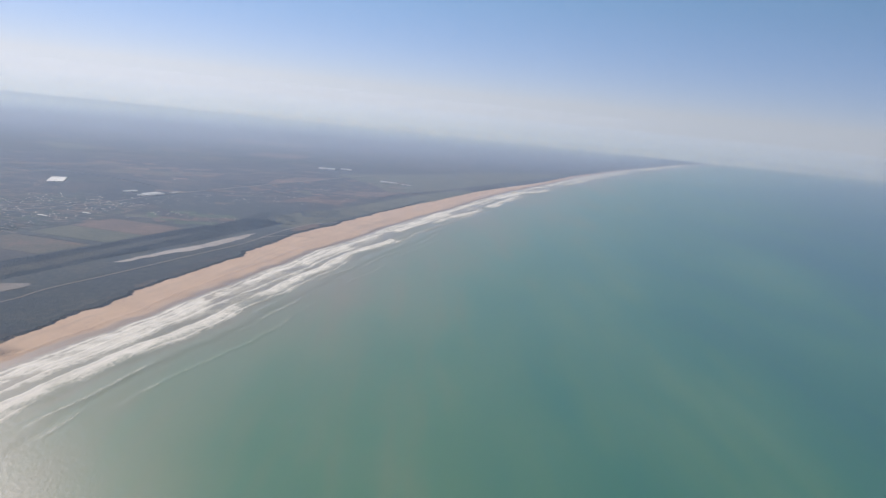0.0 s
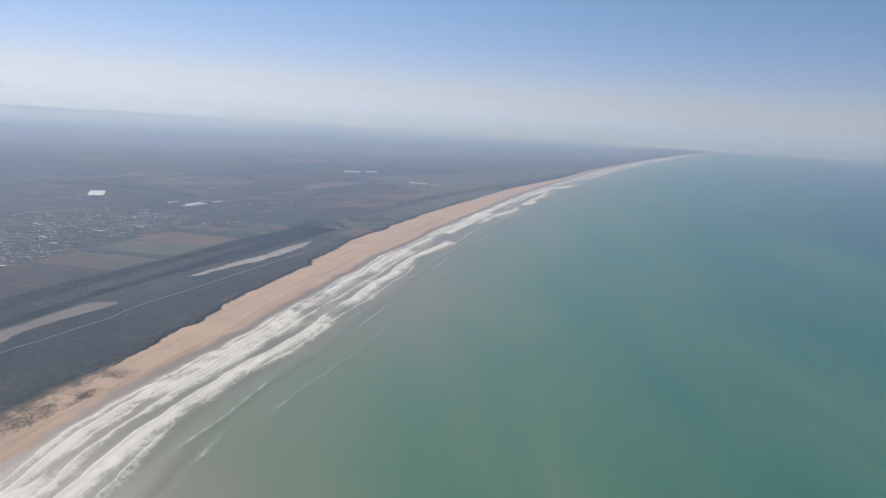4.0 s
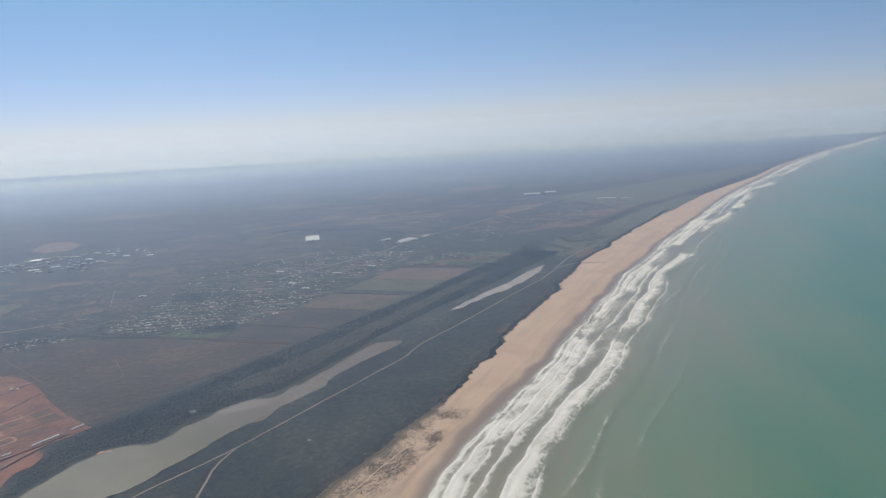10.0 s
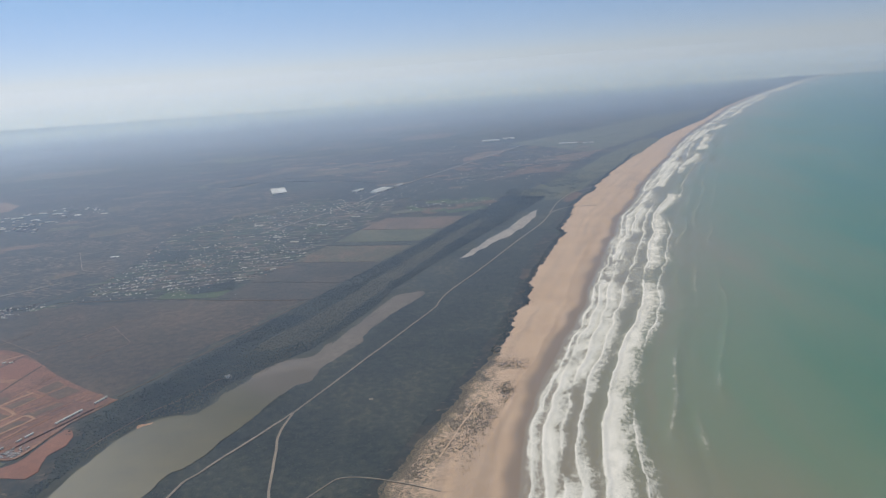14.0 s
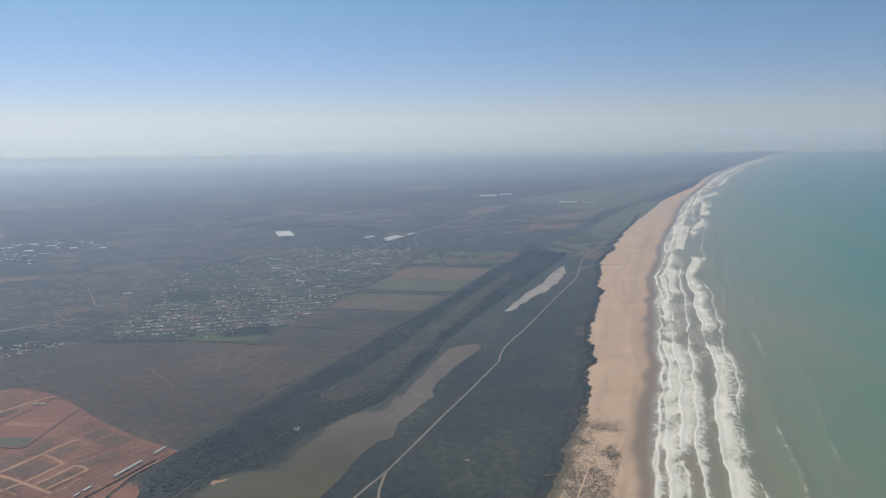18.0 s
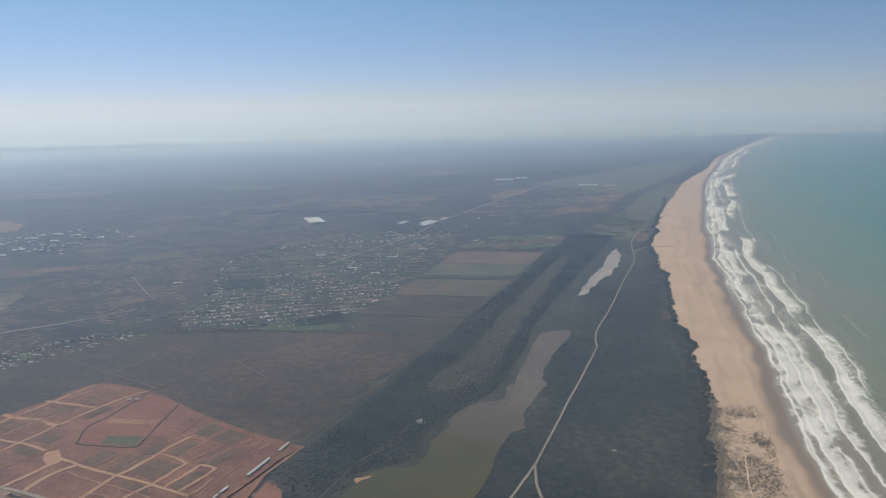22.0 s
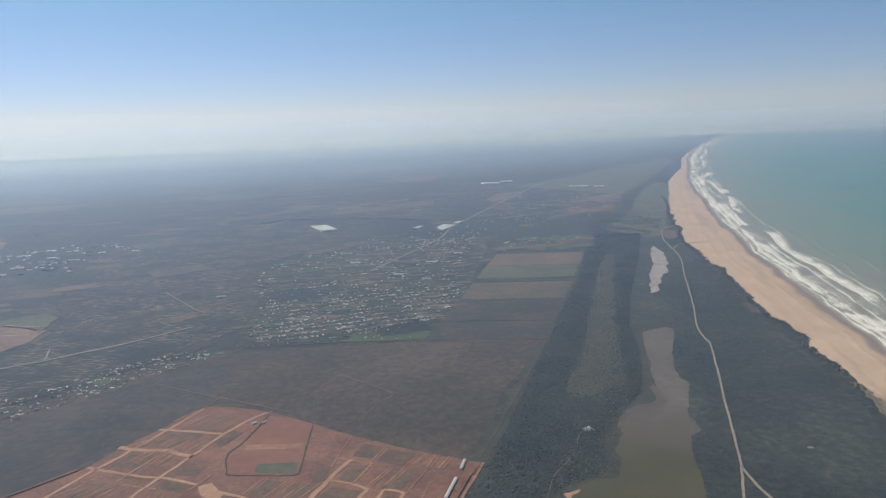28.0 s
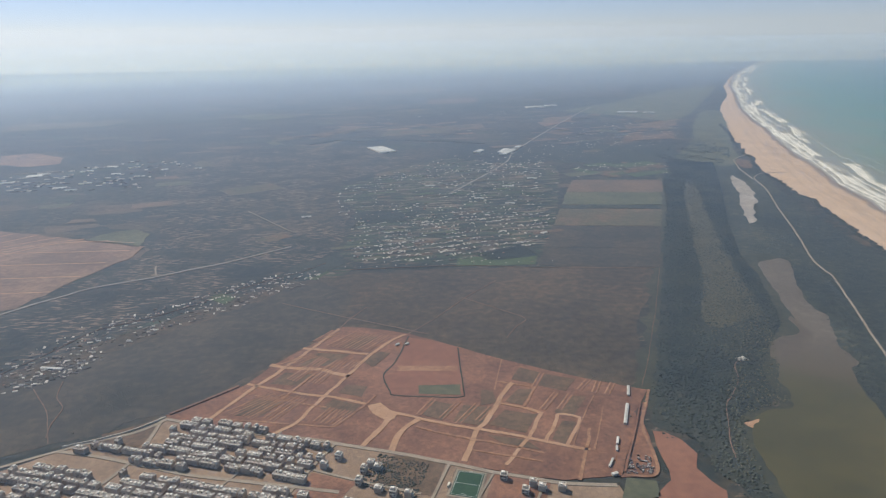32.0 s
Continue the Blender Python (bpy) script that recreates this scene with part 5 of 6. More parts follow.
def scrap_vehicle():
    root = new("scrap_vehicle")
    part("body", box_mesh("body", 1.35, 0.55, 0.26, M_CAR, z=0.12, bevel=0.06), root)
    part("cabin", box_mesh("cabin", 0.7, 0.48, 0.2, M_CAR, -0.05, 0, 0.38, 0.06), root)
    for x in (-0.42, 0.42):
        for y in (-0.27, 0.27):
            bm = bmesh.new()
            bmesh.ops.create_cone(bm, cap_ends=True, segments=10, radius1=0.14, radius2=0.14, depth=0.1, matrix=Matrix.Translation((x, y, 0.14)) @ Matrix.Rotation(radians(90), 4, "X"))
            me = bpy.data.meshes.new("wheel")
            bm.to_mesh(me)
            bm.free()
            me.materials.append(M_DARK)
            part("wheel", me, root)
    return tagged(root, "old car standing in a scrap yard", "car", "vehicles in the scrap yard")


patch("building_ground", [(-579, 438), (-572, 445), (-584, 422), (-587, 406), (-591, 388), (-595, 380), (-610, 381), (-607, 384), (-593, 410)], 1.33, M_REDDARK, 2, 0.5, 84, straight=True, label="bare earth round a scrap yard")
YARD = [(-601, 396), (-592, 394), (-594, 382), (-606, 383)]
patch("scrap_yard", YARD, 1.40, M_REDDARK, 2, 0.4, 80, "trodden earth yard full of scrap")
gx, gy = scatter(YARD, 60, 81)
car0 = scrap_vehicle()
for k in range(60):
    m = pose(float(gx[k]), float(gy[k]), 1.40, 0, 0, random.Random(k).choice((10, 65, 80, 15, 150)))
    if k == 0:
        car0.matrix_basis = m
    else:
        copy_thing(car0, m)


def forest_lodge():
    root = new("lodge")
    for x, y, sx, sy in ((-1.6, 0.5, 2.0, 1.6), (1.2, 0.9, 1.8, 1.6), (0.3, -1.5, 2.4, 1.4)):
        part("wall", box_mesh("wall", sx, sy, 1.7, M_WHITE, x, y, 0, 0.05), root)
        part("parapet", ring_mesh("parapet", sx, sy, 0.3, 0.12, M_WHITE, x, y, 1.7), root)
        part("window", box_mesh("window", 0.5, 0.06, 0.6, M_DARK, x, y - sy / 2 - 0.01, 0.6), root)
    part("yard_wall", join_boxes("yard_wall", [(7.0, 0.15, 0.6, 0, s * 3.0, 0) for s in (-1, 1)] + [(0.15, 6.0, 0.6, s * 3.45, 0, 0) for s in (-1, 1)], M_CONC), root)
    return tagged(root, "white walled lodge in a forest clearing", "house")


forest_lodge().matrix_basis = pose(-505, 478, 1.1, 0, 0, 15) @ Matrix.Scale(0.75, 4)
patch("bare_bank", [(-538, 414.5), (-534, 415.5), (-529.5, 417), (-531, 414.5), (-534.5, 412.5), (-537, 409.5)], 1.44, M_DIRT, 1.0, 1.2, 82, "bare sandy bank beside the lagoon")
patch("bare_spot", [(-400, 436.4), (-397.6, 436.8), (-397.2, 435), (-399.6, 434.6)], 1.40, M_TRACK, 0.7, 0.6, 83, "bare sandy spot in the scrub")


# ---- big roofs and the village ----
def warehouse(w, d, h, bays):
    root = new("warehouse")
    part("wall", box_mesh("wall", w, d, h, M_WHITE, bevel=0.05), root)
    for k in range(bays):
        ob = part("roof", gable_mesh("roof", w, d / bays, h, 0.5, M_TIN, 0.0), root, "white sheet roof bay")
        ob.matrix_basis = Matrix.Translation((0, (k + 0.5 - bays / 2) * d / bays, 0))
    part("door", box_mesh("door", 3.0, 0.1, h * 0.7, M_DARK, 0, -d / 2 - 0.02, 0.02), root)
    return tagged(root, "wide warehouse with a white sheet roof", "warehouse", "warehouses")


for x, y, w, d, h, b, a in [(-696, 1288, 26, 62, 3.5, 6, 20), (-495, 1232, 34, 22, 3.5, 4, 62), (-503, 1212, 22, 12, 3, 2, 62), (-540, 1240, 24, 10, 3, 2, 62), (-470, 1270, 18, 8, 3, 2, 62), (-105, 1755, 44, 12, 3, 3, -12), (-60, 1735, 24, 8, 3, 2, -12), (-290, 1930, 44, 26, 4, 4, 5), (-240, 1960, 30, 16, 4, 2, 5), (-1181, 1145, 20, 14, 1.8, 3, 24), (-1087, 1077, 16, 5, 1.8, 2, 20), (-1096, 1205, 16, 5, 1.8, 2, -20), (-1070, 1142, 12, 5, 1.8, 2, 8), (-1010, 1165, 10, 5, 1.8, 2, 12), (-1109, 1052, 16, 6, 1.8, 2, 20), (-1088, 1035, 14, 4, 1.8, 2, 18), (-1195, 1100, 18, 4, 1.8, 2, 22), (-963, 1166, 10, 3, 1.8, 1, 10), (-1060, 1190, 16, 4, 1.8, 2, 15), (-1120, 1170, 18, 4, 1.8, 2, 15), (-590, 905, 16, 4, 2, 1, -14), (-560, 875, 15, 4, 2, 1, -14), (-640, 985, 18, 4, 2, 1, -12), (-545, 965, 20, 5, 2, 1, -12), (-505, 1010, 18, 4, 2, 1, -12), (-552, 752, 9, 5, 2, 1, 30), (-780, 850, 14, 4, 2, 1, 10), (-893, 517.5, 13, 2.2, 1.4, 1, -12)]:
    if y < 1100 and x > -800:
        w, d, h = w * 0.7, d * 0.7, h * 0.7
    warehouse(w, d, h * 0.6, b).matrix_basis = pose(x, y, 0.98, 0, 0, a)


def village_house(variant):
    root = new("house")
    r = random.Random(variant)
    w, d, h = r.uniform(1.8, 3.2), r.uniform(1.5, 2.2), r.uniform(0.9, 1.6)
    flat_roof = variant % 3 != 2
    part("wall", box_mesh("wall", w, d, h, M_WHITE if variant % 3 == 1 else M_WALL, bevel=0.04), root)
    if flat_roof:
        part("roof", box_mesh("roof", w + 0.2, d + 0.2, 0.16, M_TIN if variant % 3 == 1 else M_CONC, z=h), root, "pale flat roof")
        part("stairhead", box_mesh("stairhead", 0.8, 0.8, 0.6, M_WHITE, w * 0.2, d * 0.15, h + 0.16, 0.03), root)
    else:
        part("roof", gable_mesh("roof", w, d, h, 0.7, M_TILE), root, "red tiled roof")
    part("door", box_mesh("door", 0.5, 0.06, 0.85, M_WOODDOOR, -w * 0.15, -d / 2 - 0.012, 0.02), root)
    part("window", box_mesh("window", 0.55, 0.06, 0.5, M_DARK, w * 0.22, -d / 2 - 0.012, h * 0.4), root)
    text = ("grey flat-roofed village house with small rooftop room", "white flat-roofed village house with small rooftop room", "village house with red tiled pitched roof")[2 if not flat_roof else 1 if variant % 3 == 1 else 0]
    return tagged(root, text, "house", "village houses")


homes = [village_house(k) for k in range(7)]
spots = []
r_v = random.Random(11)
vx, vy = scatter(VILLAGE, 1500, 12, lambda x, y: (0.2 + 0.8 * smooth(fbm(x, y, 45, 13), 0.40, 0.56)) * (0.35 + 0.65 * smooth(y, 900, 820)))
for x, y in zip(vx, vy):
    lane = (y - 0.25 * x) / 13.0
    y = y - 9.0 * (lane - round(lane))
    if all((x - p) ** 2 + (y - q) ** 2 > 11 for p, q in spots):
        spots.append((float(x), float(y)))
spots = spots[:185]
for px, py in curve_through([(-925, 505), (-904, 539), (-889, 569), (-864, 585), (-839, 605), (-812, 634), (-795, 649), (-770, 668)], 4.6):
    for s in (-1, 1, 1, -1):
        if r_v.random() < 0.5:
            off = r_v.uniform(-26, 12)
            spots.append((px - off * 0.74 + r_v.uniform(-2, 2), py + off * 0.66 + r_v.uniform(-2, 2)))
for k in range(14):
    spots.append((-735 + k * 13 + r_v.uniform(-3, 3), 676 - k * 0.6 + r_v.uniform(-2, 2)))
for k, (x, y) in enumerate(spots):
    m = pose(x, y, 0.98, 0, 0, 14 + r_v.choice((0, 90, 180, 0)) + r_v.uniform(-8, 8)) @ Matrix.Scale(0.72 if k < 185 else 0.5, 4)
    if k < 7:
        homes[k].matrix_basis = m
    else:
        copy_thing(homes[r_v.randrange(7)], m)

# tracks over the broad red field in the west
for k in range(6):
    ribbon("footpath", [(-1180 + k * 22, 640 + k * 14), (-1120 + k * 24, 740 + k * 9), (-1060 + k * 26, 828 - k * 10)], 1.2, 1.36, M_DIRT, 0.4, 400 + k, "pale track over a bare red field")
for k in range(4):
    ribbon("footpath", [(-1190, 660 + k * 40), (-1080, 655 + k * 36), (-950 + k * 8, 650 + k * 34)], 1.2, 1.38, M_DIRT, 0.4, 410 + k, "pale track over a bare red field")

# houses too far off to count, in haze
GROVES = [[(-723, 862), (-687, 861), (-677, 819), (-717, 814), (-728, 839)], [(-620, 694), (-582, 718), (-574, 688), (-612, 677)]]
for k, pts in enumerate(GROVES):
    patch("wood_ground", pts, 1.34, M_WOOD, 3, 3, 420 + k, "shaded ground of a grove in the village")
far_boxes = []
for x, y in zip(*scatter([(-911, 496), (-903, 516), (-894, 528), (-871, 532), (-866, 522), (-881, 504), (-905, 489)], 110, 97)):
    far_boxes.append((x, y))
for area, count, seed in [([(-640, 1190), (-480, 1240), (-230, 1560), (-90, 1560), (-120, 1400), (-330, 1150), (-470, 1110)], 520, 90), ([(-1240, 1120), (-1060, 1270), (-960, 1190), (-1010, 1000), (-1190, 1040)], 220, 91), ([(-560, 1350), (-300, 1480), (-180, 1900), (-560, 1900), (-760, 1600)], 160, 92), ([(-755, 974), (-640, 1150), (-470, 1120), (-548, 740), (-645, 672), (-735, 735)], 1500, 93), ([(-737, 735), (-727, 693), (-645, 674), (-592, 676), (-552, 745), (-528, 835), (-640, 850), (-730, 820)], 700, 99), ([(-422, 1097), (-286, 1087), (-331, 994), (-454, 1004)], 90, 98), ([(-938, 500), (-896, 508), (-852, 556), (-806, 598), (-762, 640), (-748, 664), (-765, 678), (-810, 650), (-850, 612), (-885, 590), (-915, 545)], 420, 96)]:
    hx, hy = scatter(area, count, seed, None if seed == 96 else lambda x, y: (0.12 + 0.88 * smooth(fbm(x, y, 30, 94), 0.42, 0.60)) * (1.0 if seed == 99 else 0.45 + 0.55 * smooth(abs(y - 920), 90, 150)))
    far_boxes += list(zip(hx, hy))
r_f = np.random.default_rng(95)
far_boxes = [p for p in far_boxes if not any(bool(inside(g, np.array(p[0]), np.array(p[1]))) for g in GROVES)]
far_boxes = [(x, y - 7.0 * ((y - 0.25 * x) / 13.0 - round((y - 0.25 * x) / 13.0)) if 665 < y < 1160 else y) for x, y in far_boxes]
cube = np.array([(-1, -1, 0), (1, -1, 0), (1, 1, 0), (-1, 1, 0), (-1, -1, 1), (1, -1, 1), (1, 1, 1), (-1, 1, 1), (-1, 0, 1.45), (1, 0, 1.45)], float)
cube_f = np.array([(0, 1, 5), (0, 5, 4), (1, 2, 6), (1, 6, 5), (2, 3, 7), (2, 7, 6), (3, 0, 4), (3, 4, 7), (4, 5, 9), (4, 9, 8), (6, 7, 8), (6, 8, 9), (5, 6, 9), (7, 4, 8)])
fv, ff = [], []
for k, (x, y) in enumerate(far_boxes):
    a, sx, sy, sz = radians(14 + r_f.choice((0, 0, 0, 90)) + r_f.uniform(-6, 6)), r_f.uniform(0.6, 2.0), r_f.uniform(0.5, 0.95), r_f.uniform(0.4, 0.9)
    if x < -1000:
        sx, sy, sz = sx * 2.2, sy * 1.8, sz * 1.2
    elif y > 1160:
        sx, sy, sz = sx * 0.8, sy * 0.7, sz * 0.6
    elif y > 665:
        sx, sy, sz = sx * 0.85, sy * 0.8, sz * 0.7
    if y < 665:
        sx, sy, sz = sx * 0.85, sy * 0.75, sz * 0.7
    c, s = math.cos(a), math.sin(a)
    p = cube * (sx, sy, sz)
    fv.append(np.stack([p[:, 0] * c - p[:, 1] * s + x, p[:, 0] * s + p[:, 1] * c + y, p[:, 2] + 0.98], 1))
    ff.append(cube_f + 10 * k)
M_FARHOUSE = surface("mixed_house_render", [(0.09, 0.075, 0.06), (0.15, 0.125, 0.105), (0.27, 0.23, 0.195), (0.64, 0.585, 0.52)], (30.0, 2.0), bump=0.0, island=0.55)
tagged(new("distant_houses", even_mesh("distant_houses", np.concatenate(fv), np.concatenate(ff), M_FARHOUSE)), "scattered pale houses of distant villages in haze", "houses", kind="stuff")

# garden plots in the village, far fields and bare patches
r_g = random.Random(21)
gx, gy = scatter(VILLAGE, 130, 22)
for k in range(130):
    w, d, a = r_g.uniform(10, 34), r_g.uniform(2.0, 7.0), radians(14 + r_g.uniform(-3, 3))
    x, y = float(gx[k]), float(gy[k])
    c, s = math.cos(a), math.sin(a)
    patch("garden_plot", [(x + i * w / 2 * c - j * d / 2 * s, y + i * w / 2 * s + j * d / 2 * c) for i, j in ((-1, -1), (1, -1), (1, 1), (-1, 1))], 1.09 + 0.002 * k, r_g.choice((M_GREEN, M_BROWN, M_REED, M_HEATH, M_OLIVE, M_FALLOW)), corners=True, label="narrow garden plot between village houses")
FAR = [
    ([(-1080, 842), (-984, 796), (-917, 764), (-919, 732), (-941, 677), (-960, 618), (-1000, 600), (-1150, 640), (-1200, 800)], M_WESTFIELD, "broad bare red field by the woods"),
    ([(-467, 1245), (-385, 1271), (-209, 1248), (-274, 1088), (-431, 1119), (-433, 1144), (-486, 1139)], M_WOOD, 'dark plantation between village and far fields'),
    ([(-899, 1464), (-819, 1520), (-751, 1643), (-732, 1600), (-805, 1467)], M_REDFIELD, 'bare reddish strip in haze'),
    ([(-1280, 1256), (-1323, 1345), (-1282, 1372), (-1210, 1311), (-1190, 1249), (-1225, 1226)], M_WESTFIELD, 'broad red field on a low rise'),
    ([(-1061, 1903), (-991, 1939), (-884, 1846), (-969, 1794)], M_OLIVE, 'pale green field in haze'),
    ([(-665, 1911), (-590, 1965), (-547, 1954), (-603, 1881)], M_TAN, 'pale field in haze'),
    ([(-244, 1830), (-38, 2030), (255, 2378), (502, 2522), (31, 1704), (-80, 1557), (-144, 1686)], M_OLIVE, 'broad dull green fields near the coast'),
    ([(-199, 1515), (-67, 1586), (-77, 1536), (-115, 1476), (-213, 1462)], M_REDFIELD, 'red ploughed strip near the coast'),
    ([(-357, 1592), (-313, 1692), (-264, 1704), (-300, 1599)], M_REDFIELD, 'bare red plot beside the main road'),
    ([(-281, 1303), (-236, 1399), (-143, 1411), (-175, 1324)], M_FALLOW, 'dry scrubby plots behind the coast'),
    ([(-569, 1581), (-479, 1621), (-480, 1542), (-563, 1524)], M_REDFIELD, 'bare red plots in haze'),
    ([(-714, 1069), (-679, 1105), (-635, 1129), (-643, 1099), (-688, 1056)], M_TAN, 'bare tan strip beside the village'),
    ([(-922, 762), (-980, 793), (-971, 812), (-945, 828), (-926, 805)], M_OLIVE, 'dull green field by the red field'),
    ([(-723, 862), (-687, 861), (-677, 819), (-717, 814), (-728, 839)], M_WOOD, 'dark grove among village houses'),
    ([(-740, 713), (-776, 687), (-781, 653), (-755, 656), (-734, 688)], M_WOOD, 'dark grove beside the village'),
    ([(-1031, 1890), (-870, 1925), (-860, 1880), (-1000, 1850)], M_TAN, "pale stubble field in haze"),
    ([(-700, 1450), (-560, 1480), (-520, 1560), (-680, 1540)], M_TAN, "stubble field in haze"),
    ([(-150, 2200), (40, 2160), (120, 2400), (-80, 2450)], M_BROWN, "dark field in haze"),
    ([(-560, 2100), (-420, 2120), (-380, 2260), (-540, 2240)], M_REDFIELD, "pale field in haze"),
    ([(-760, 2500), (-480, 2540), (-440, 2700), (-740, 2660)], M_TAN, "pale field in haze"),
    ([(-1500, 1700), (-1300, 1760), (-1280, 1880), (-1520, 1840)], M_TAN, "pale field in haze"),
    ([(-828, 617), (-822, 630), (-808, 620), (-813, 607)], M_GREEN, "small green field by the hamlet"),
    ([(-766, 656), (-759, 675), (-745, 665), (-754, 647)], M_GREEN, "small green field by the hamlet"),
    ([(-890, 1424), (-750, 1526), (-708, 1590), (-722, 1600), (-770, 1548), (-896, 1446)], M_TAN, "long pale stubble strip in haze"),
    ([(-814, 1320), (-767, 1436), (-763, 1410), (-807, 1298)], M_TAN, "narrow pale strip in dark woods"),
    ([(-360, 1602), (-249, 1729), (-280, 1619), (-359, 1534)], M_WESTFIELD, "bare red plot beside the main road"),
    ([(-900, 1000), (-840, 1040), (-820, 1000), (-880, 970)], M_TAN, "pale clearing in the woods"),
    ([(-820, 770), (-800, 790), (-785, 778), (-805, 760)], M_TAN, "bare clearing at a crossing"),
]
ribbon("windbreak", [(-823, 1376), (-771, 1422), (-689, 1404), (-589, 1369), (-515, 1325)], 13.0, 1.9, M_HEATH, 0.5, 150, "long dark windbreak of trees", step=8, category="trees")
for k, (pts, mt, text) in enumerate(FAR):
    patch("field", pts, 1.22 + 0.02 * (k % 3), mt, 8, 4, 100 + k, text, straight=True)

# small far plots, paler and redder along the main road
r_p = random.Random(31)
for area, count, seed, mats in [
    ([(-520, 1180), (-330, 1150), (-130, 1420), (-20, 1700), (-120, 1950), (-420, 1900), (-560, 1500)], 46, 120, (M_REDFIELD, M_FALLOW, M_TAN, M_BROWN, M_REDFIELD, M_OLIVE)),
    ([(-422, 1097), (-286, 1087), (-331, 994), (-454, 1004)], 30, 124, (M_OLIVE, M_BROWN, M_GREEN, M_FALLOW)),
    ([(-883, 1503), (-740, 1692), (-555, 1685), (-452, 1589), (-491, 1380), (-666, 1440), (-794, 1480)], 48, 125, (M_WESTFIELD, M_REDFIELD, M_TAN, M_BROWN, M_FALLOW)),
    ([(-480, 1330), (-420, 1420), (-390, 1500), (-270, 1720), (-30, 1690), (-90, 1500), (-220, 1380)], 110, 126, (M_WESTFIELD, M_TAN, M_REDFIELD, M_HEATH, M_WESTFIELD, M_BROWN)),
    ([(-60, 1900), (80, 1850), (420, 2500), (300, 2650), (60, 2400)], 16, 121, (M_TAN, M_OLIVE, M_REDFIELD)),
    ([(-1900, 1300), (-900, 1350), (-600, 1700), (-500, 2600), (-1500, 2700), (-2200, 2200)], 44, 122, (M_REDFIELD, M_TAN, M_BROWN, M_TAN, M_OLIVE)),
    ([(-1250, 860), (-950, 850), (-900, 1150), (-1000, 1250), (-1250, 1250)], 14, 123, (M_REDFIELD, M_TAN, M_OLIVE)),
]:
    ox, oy = scatter(area, count * 2 // 3, seed)
    for k in range(len(ox)):
        x, y = float(ox[k]), float(oy[k])
        w, d, a = r_p.uniform(18, 60) * (0.5 if seed == 126 else 1.0), r_p.uniform(8, 22) * (0.6 if seed == 126 else 1.0) * (1 + max(0.0, y - 1300) / 1500), radians(r_p.choice((12, 16, -60, 20)))
        c, s = math.cos(a), math.sin(a)
        patch("field", [(x + i * w / 2 * c - j * d / 2 * s + r_p.uniform(-3, 3), y + i * w / 2 * s + j * d / 2 * c + r_p.uniform(-3, 3)) for i, j in ((-1, -1), (1, -1), (1, 1), (-1, 1))], 1.27 + 0.003 * k, r_p.choice(mats), 6, 3, seed * 50 + k, "small dry field plot far off in haze", straight=True)

# ---- woods, scrub and dune plants ----
THICKET = [(-462, 625), (-430, 622), (-458, 534), (-476, 490), (-497, 455), (-505, 431), (-524, 426), (-535, 421), (-546, 396), (-550, 374), (-559, 375), (-551, 403), (-537, 435), (-514, 470), (-505, 520)]
BELT_PATH = np.array(curve_through([(-508, 477), (-513, 471), (-519.5, 455), (-530, 441), (-537.5, 432), (-544, 418), (-551, 403), (-556, 388)], 2.0))


def off_path(x, y, wide):
    """False on the footpath through the trees."""
    near = np.full(np.shape(x), 1e9)
    for a, b in BELT_PATH:
        near = np.minimum(near, (x - a) ** 2 + (y - b) ** 2)
    return near > wide**2


def west_of_belt(x, y):
    """Metres out from the belt's landward edge."""
    return np.interp(y, [p[1] for p in FOREST_W[::-1]], [p[0] for p in FOREST_W[::-1]]) - x


def belt_density(x, y):
    """Dense on the landward side, thinner towards the lagoon and in the clearing, with frayed edges."""
    clear = fbm(x, y, 38, 201)
    shake = 11 * (fbm(x, y, 20, 206) - 0.5) * 2
    centre = inside(CLEAR, x + shake, y + shake)
    light = inside(THICKET, x + shake * 0.5, y + shake * 0.5)
    return np.where(centre, 0.13, np.where(light, 0.4, 0.5 + 0.5 * smooth(clear, 0.36, 0.52))) * (1 - 0.85 * smooth(west_of_belt(x, y), -12, 0) * smooth(fbm(x, y, 16, 279, 3), 0.58, 0.42)) * off_path(x, y, 0.5)


def rim_density(x, y):
    """Stragglers thinning out westwards from the trees."""
    return smooth(west_of_belt(x, y), 15, 0) * smooth(fbm(x, y, 15, 271, 3), 0.42, 0.56)


fx, fy = scatter(FOREST, 46000, 202, belt_density)
clumps("tree_belt", fx, fy, np.full(len(fx), 1.1), 0.30 + 0.55 * np.random.default_rng(203).random(len(fx)) ** 2, M_LEAF, 1, 0.62, 0.42, "dense belt of dark green coastal trees", "trees", 204)
fx, fy = scatter([(x + 3, y) for x, y in FOREST_W] + [(x - 17, y + 4) for x, y in FOREST_W[::-1]], 6000, 272, rim_density)
clumps("tree_belt", fx, fy, np.full(len(fx), 1.1), 0.24 + 0.42 * np.random.default_rng(273).random(len(fx)) ** 2, M_LEAF, 1, 0.6, 0.42, "straggling small trees along the belt's landward edge", "trees", 274)
cx_, cy_ = scatter(CLEAR, 5200, 205)
clumps("bushes", cx_, cy_, np.full(len(cx_), 1.1), np.random.default_rng(206).uniform(0.25, 0.65, len(cx_)), M_LEAFPALE, 1, 0.6, 0.4, "paler bushes in the clearing of the tree belt", "bushes", 207)
fx, fy = scatter(THICKET, 3600, 275, lambda x, y: (0.35 + 0.65 * smooth(fbm(x, y, 14, 276), 0.4, 0.58)) * off_path(x, y, 0.6))
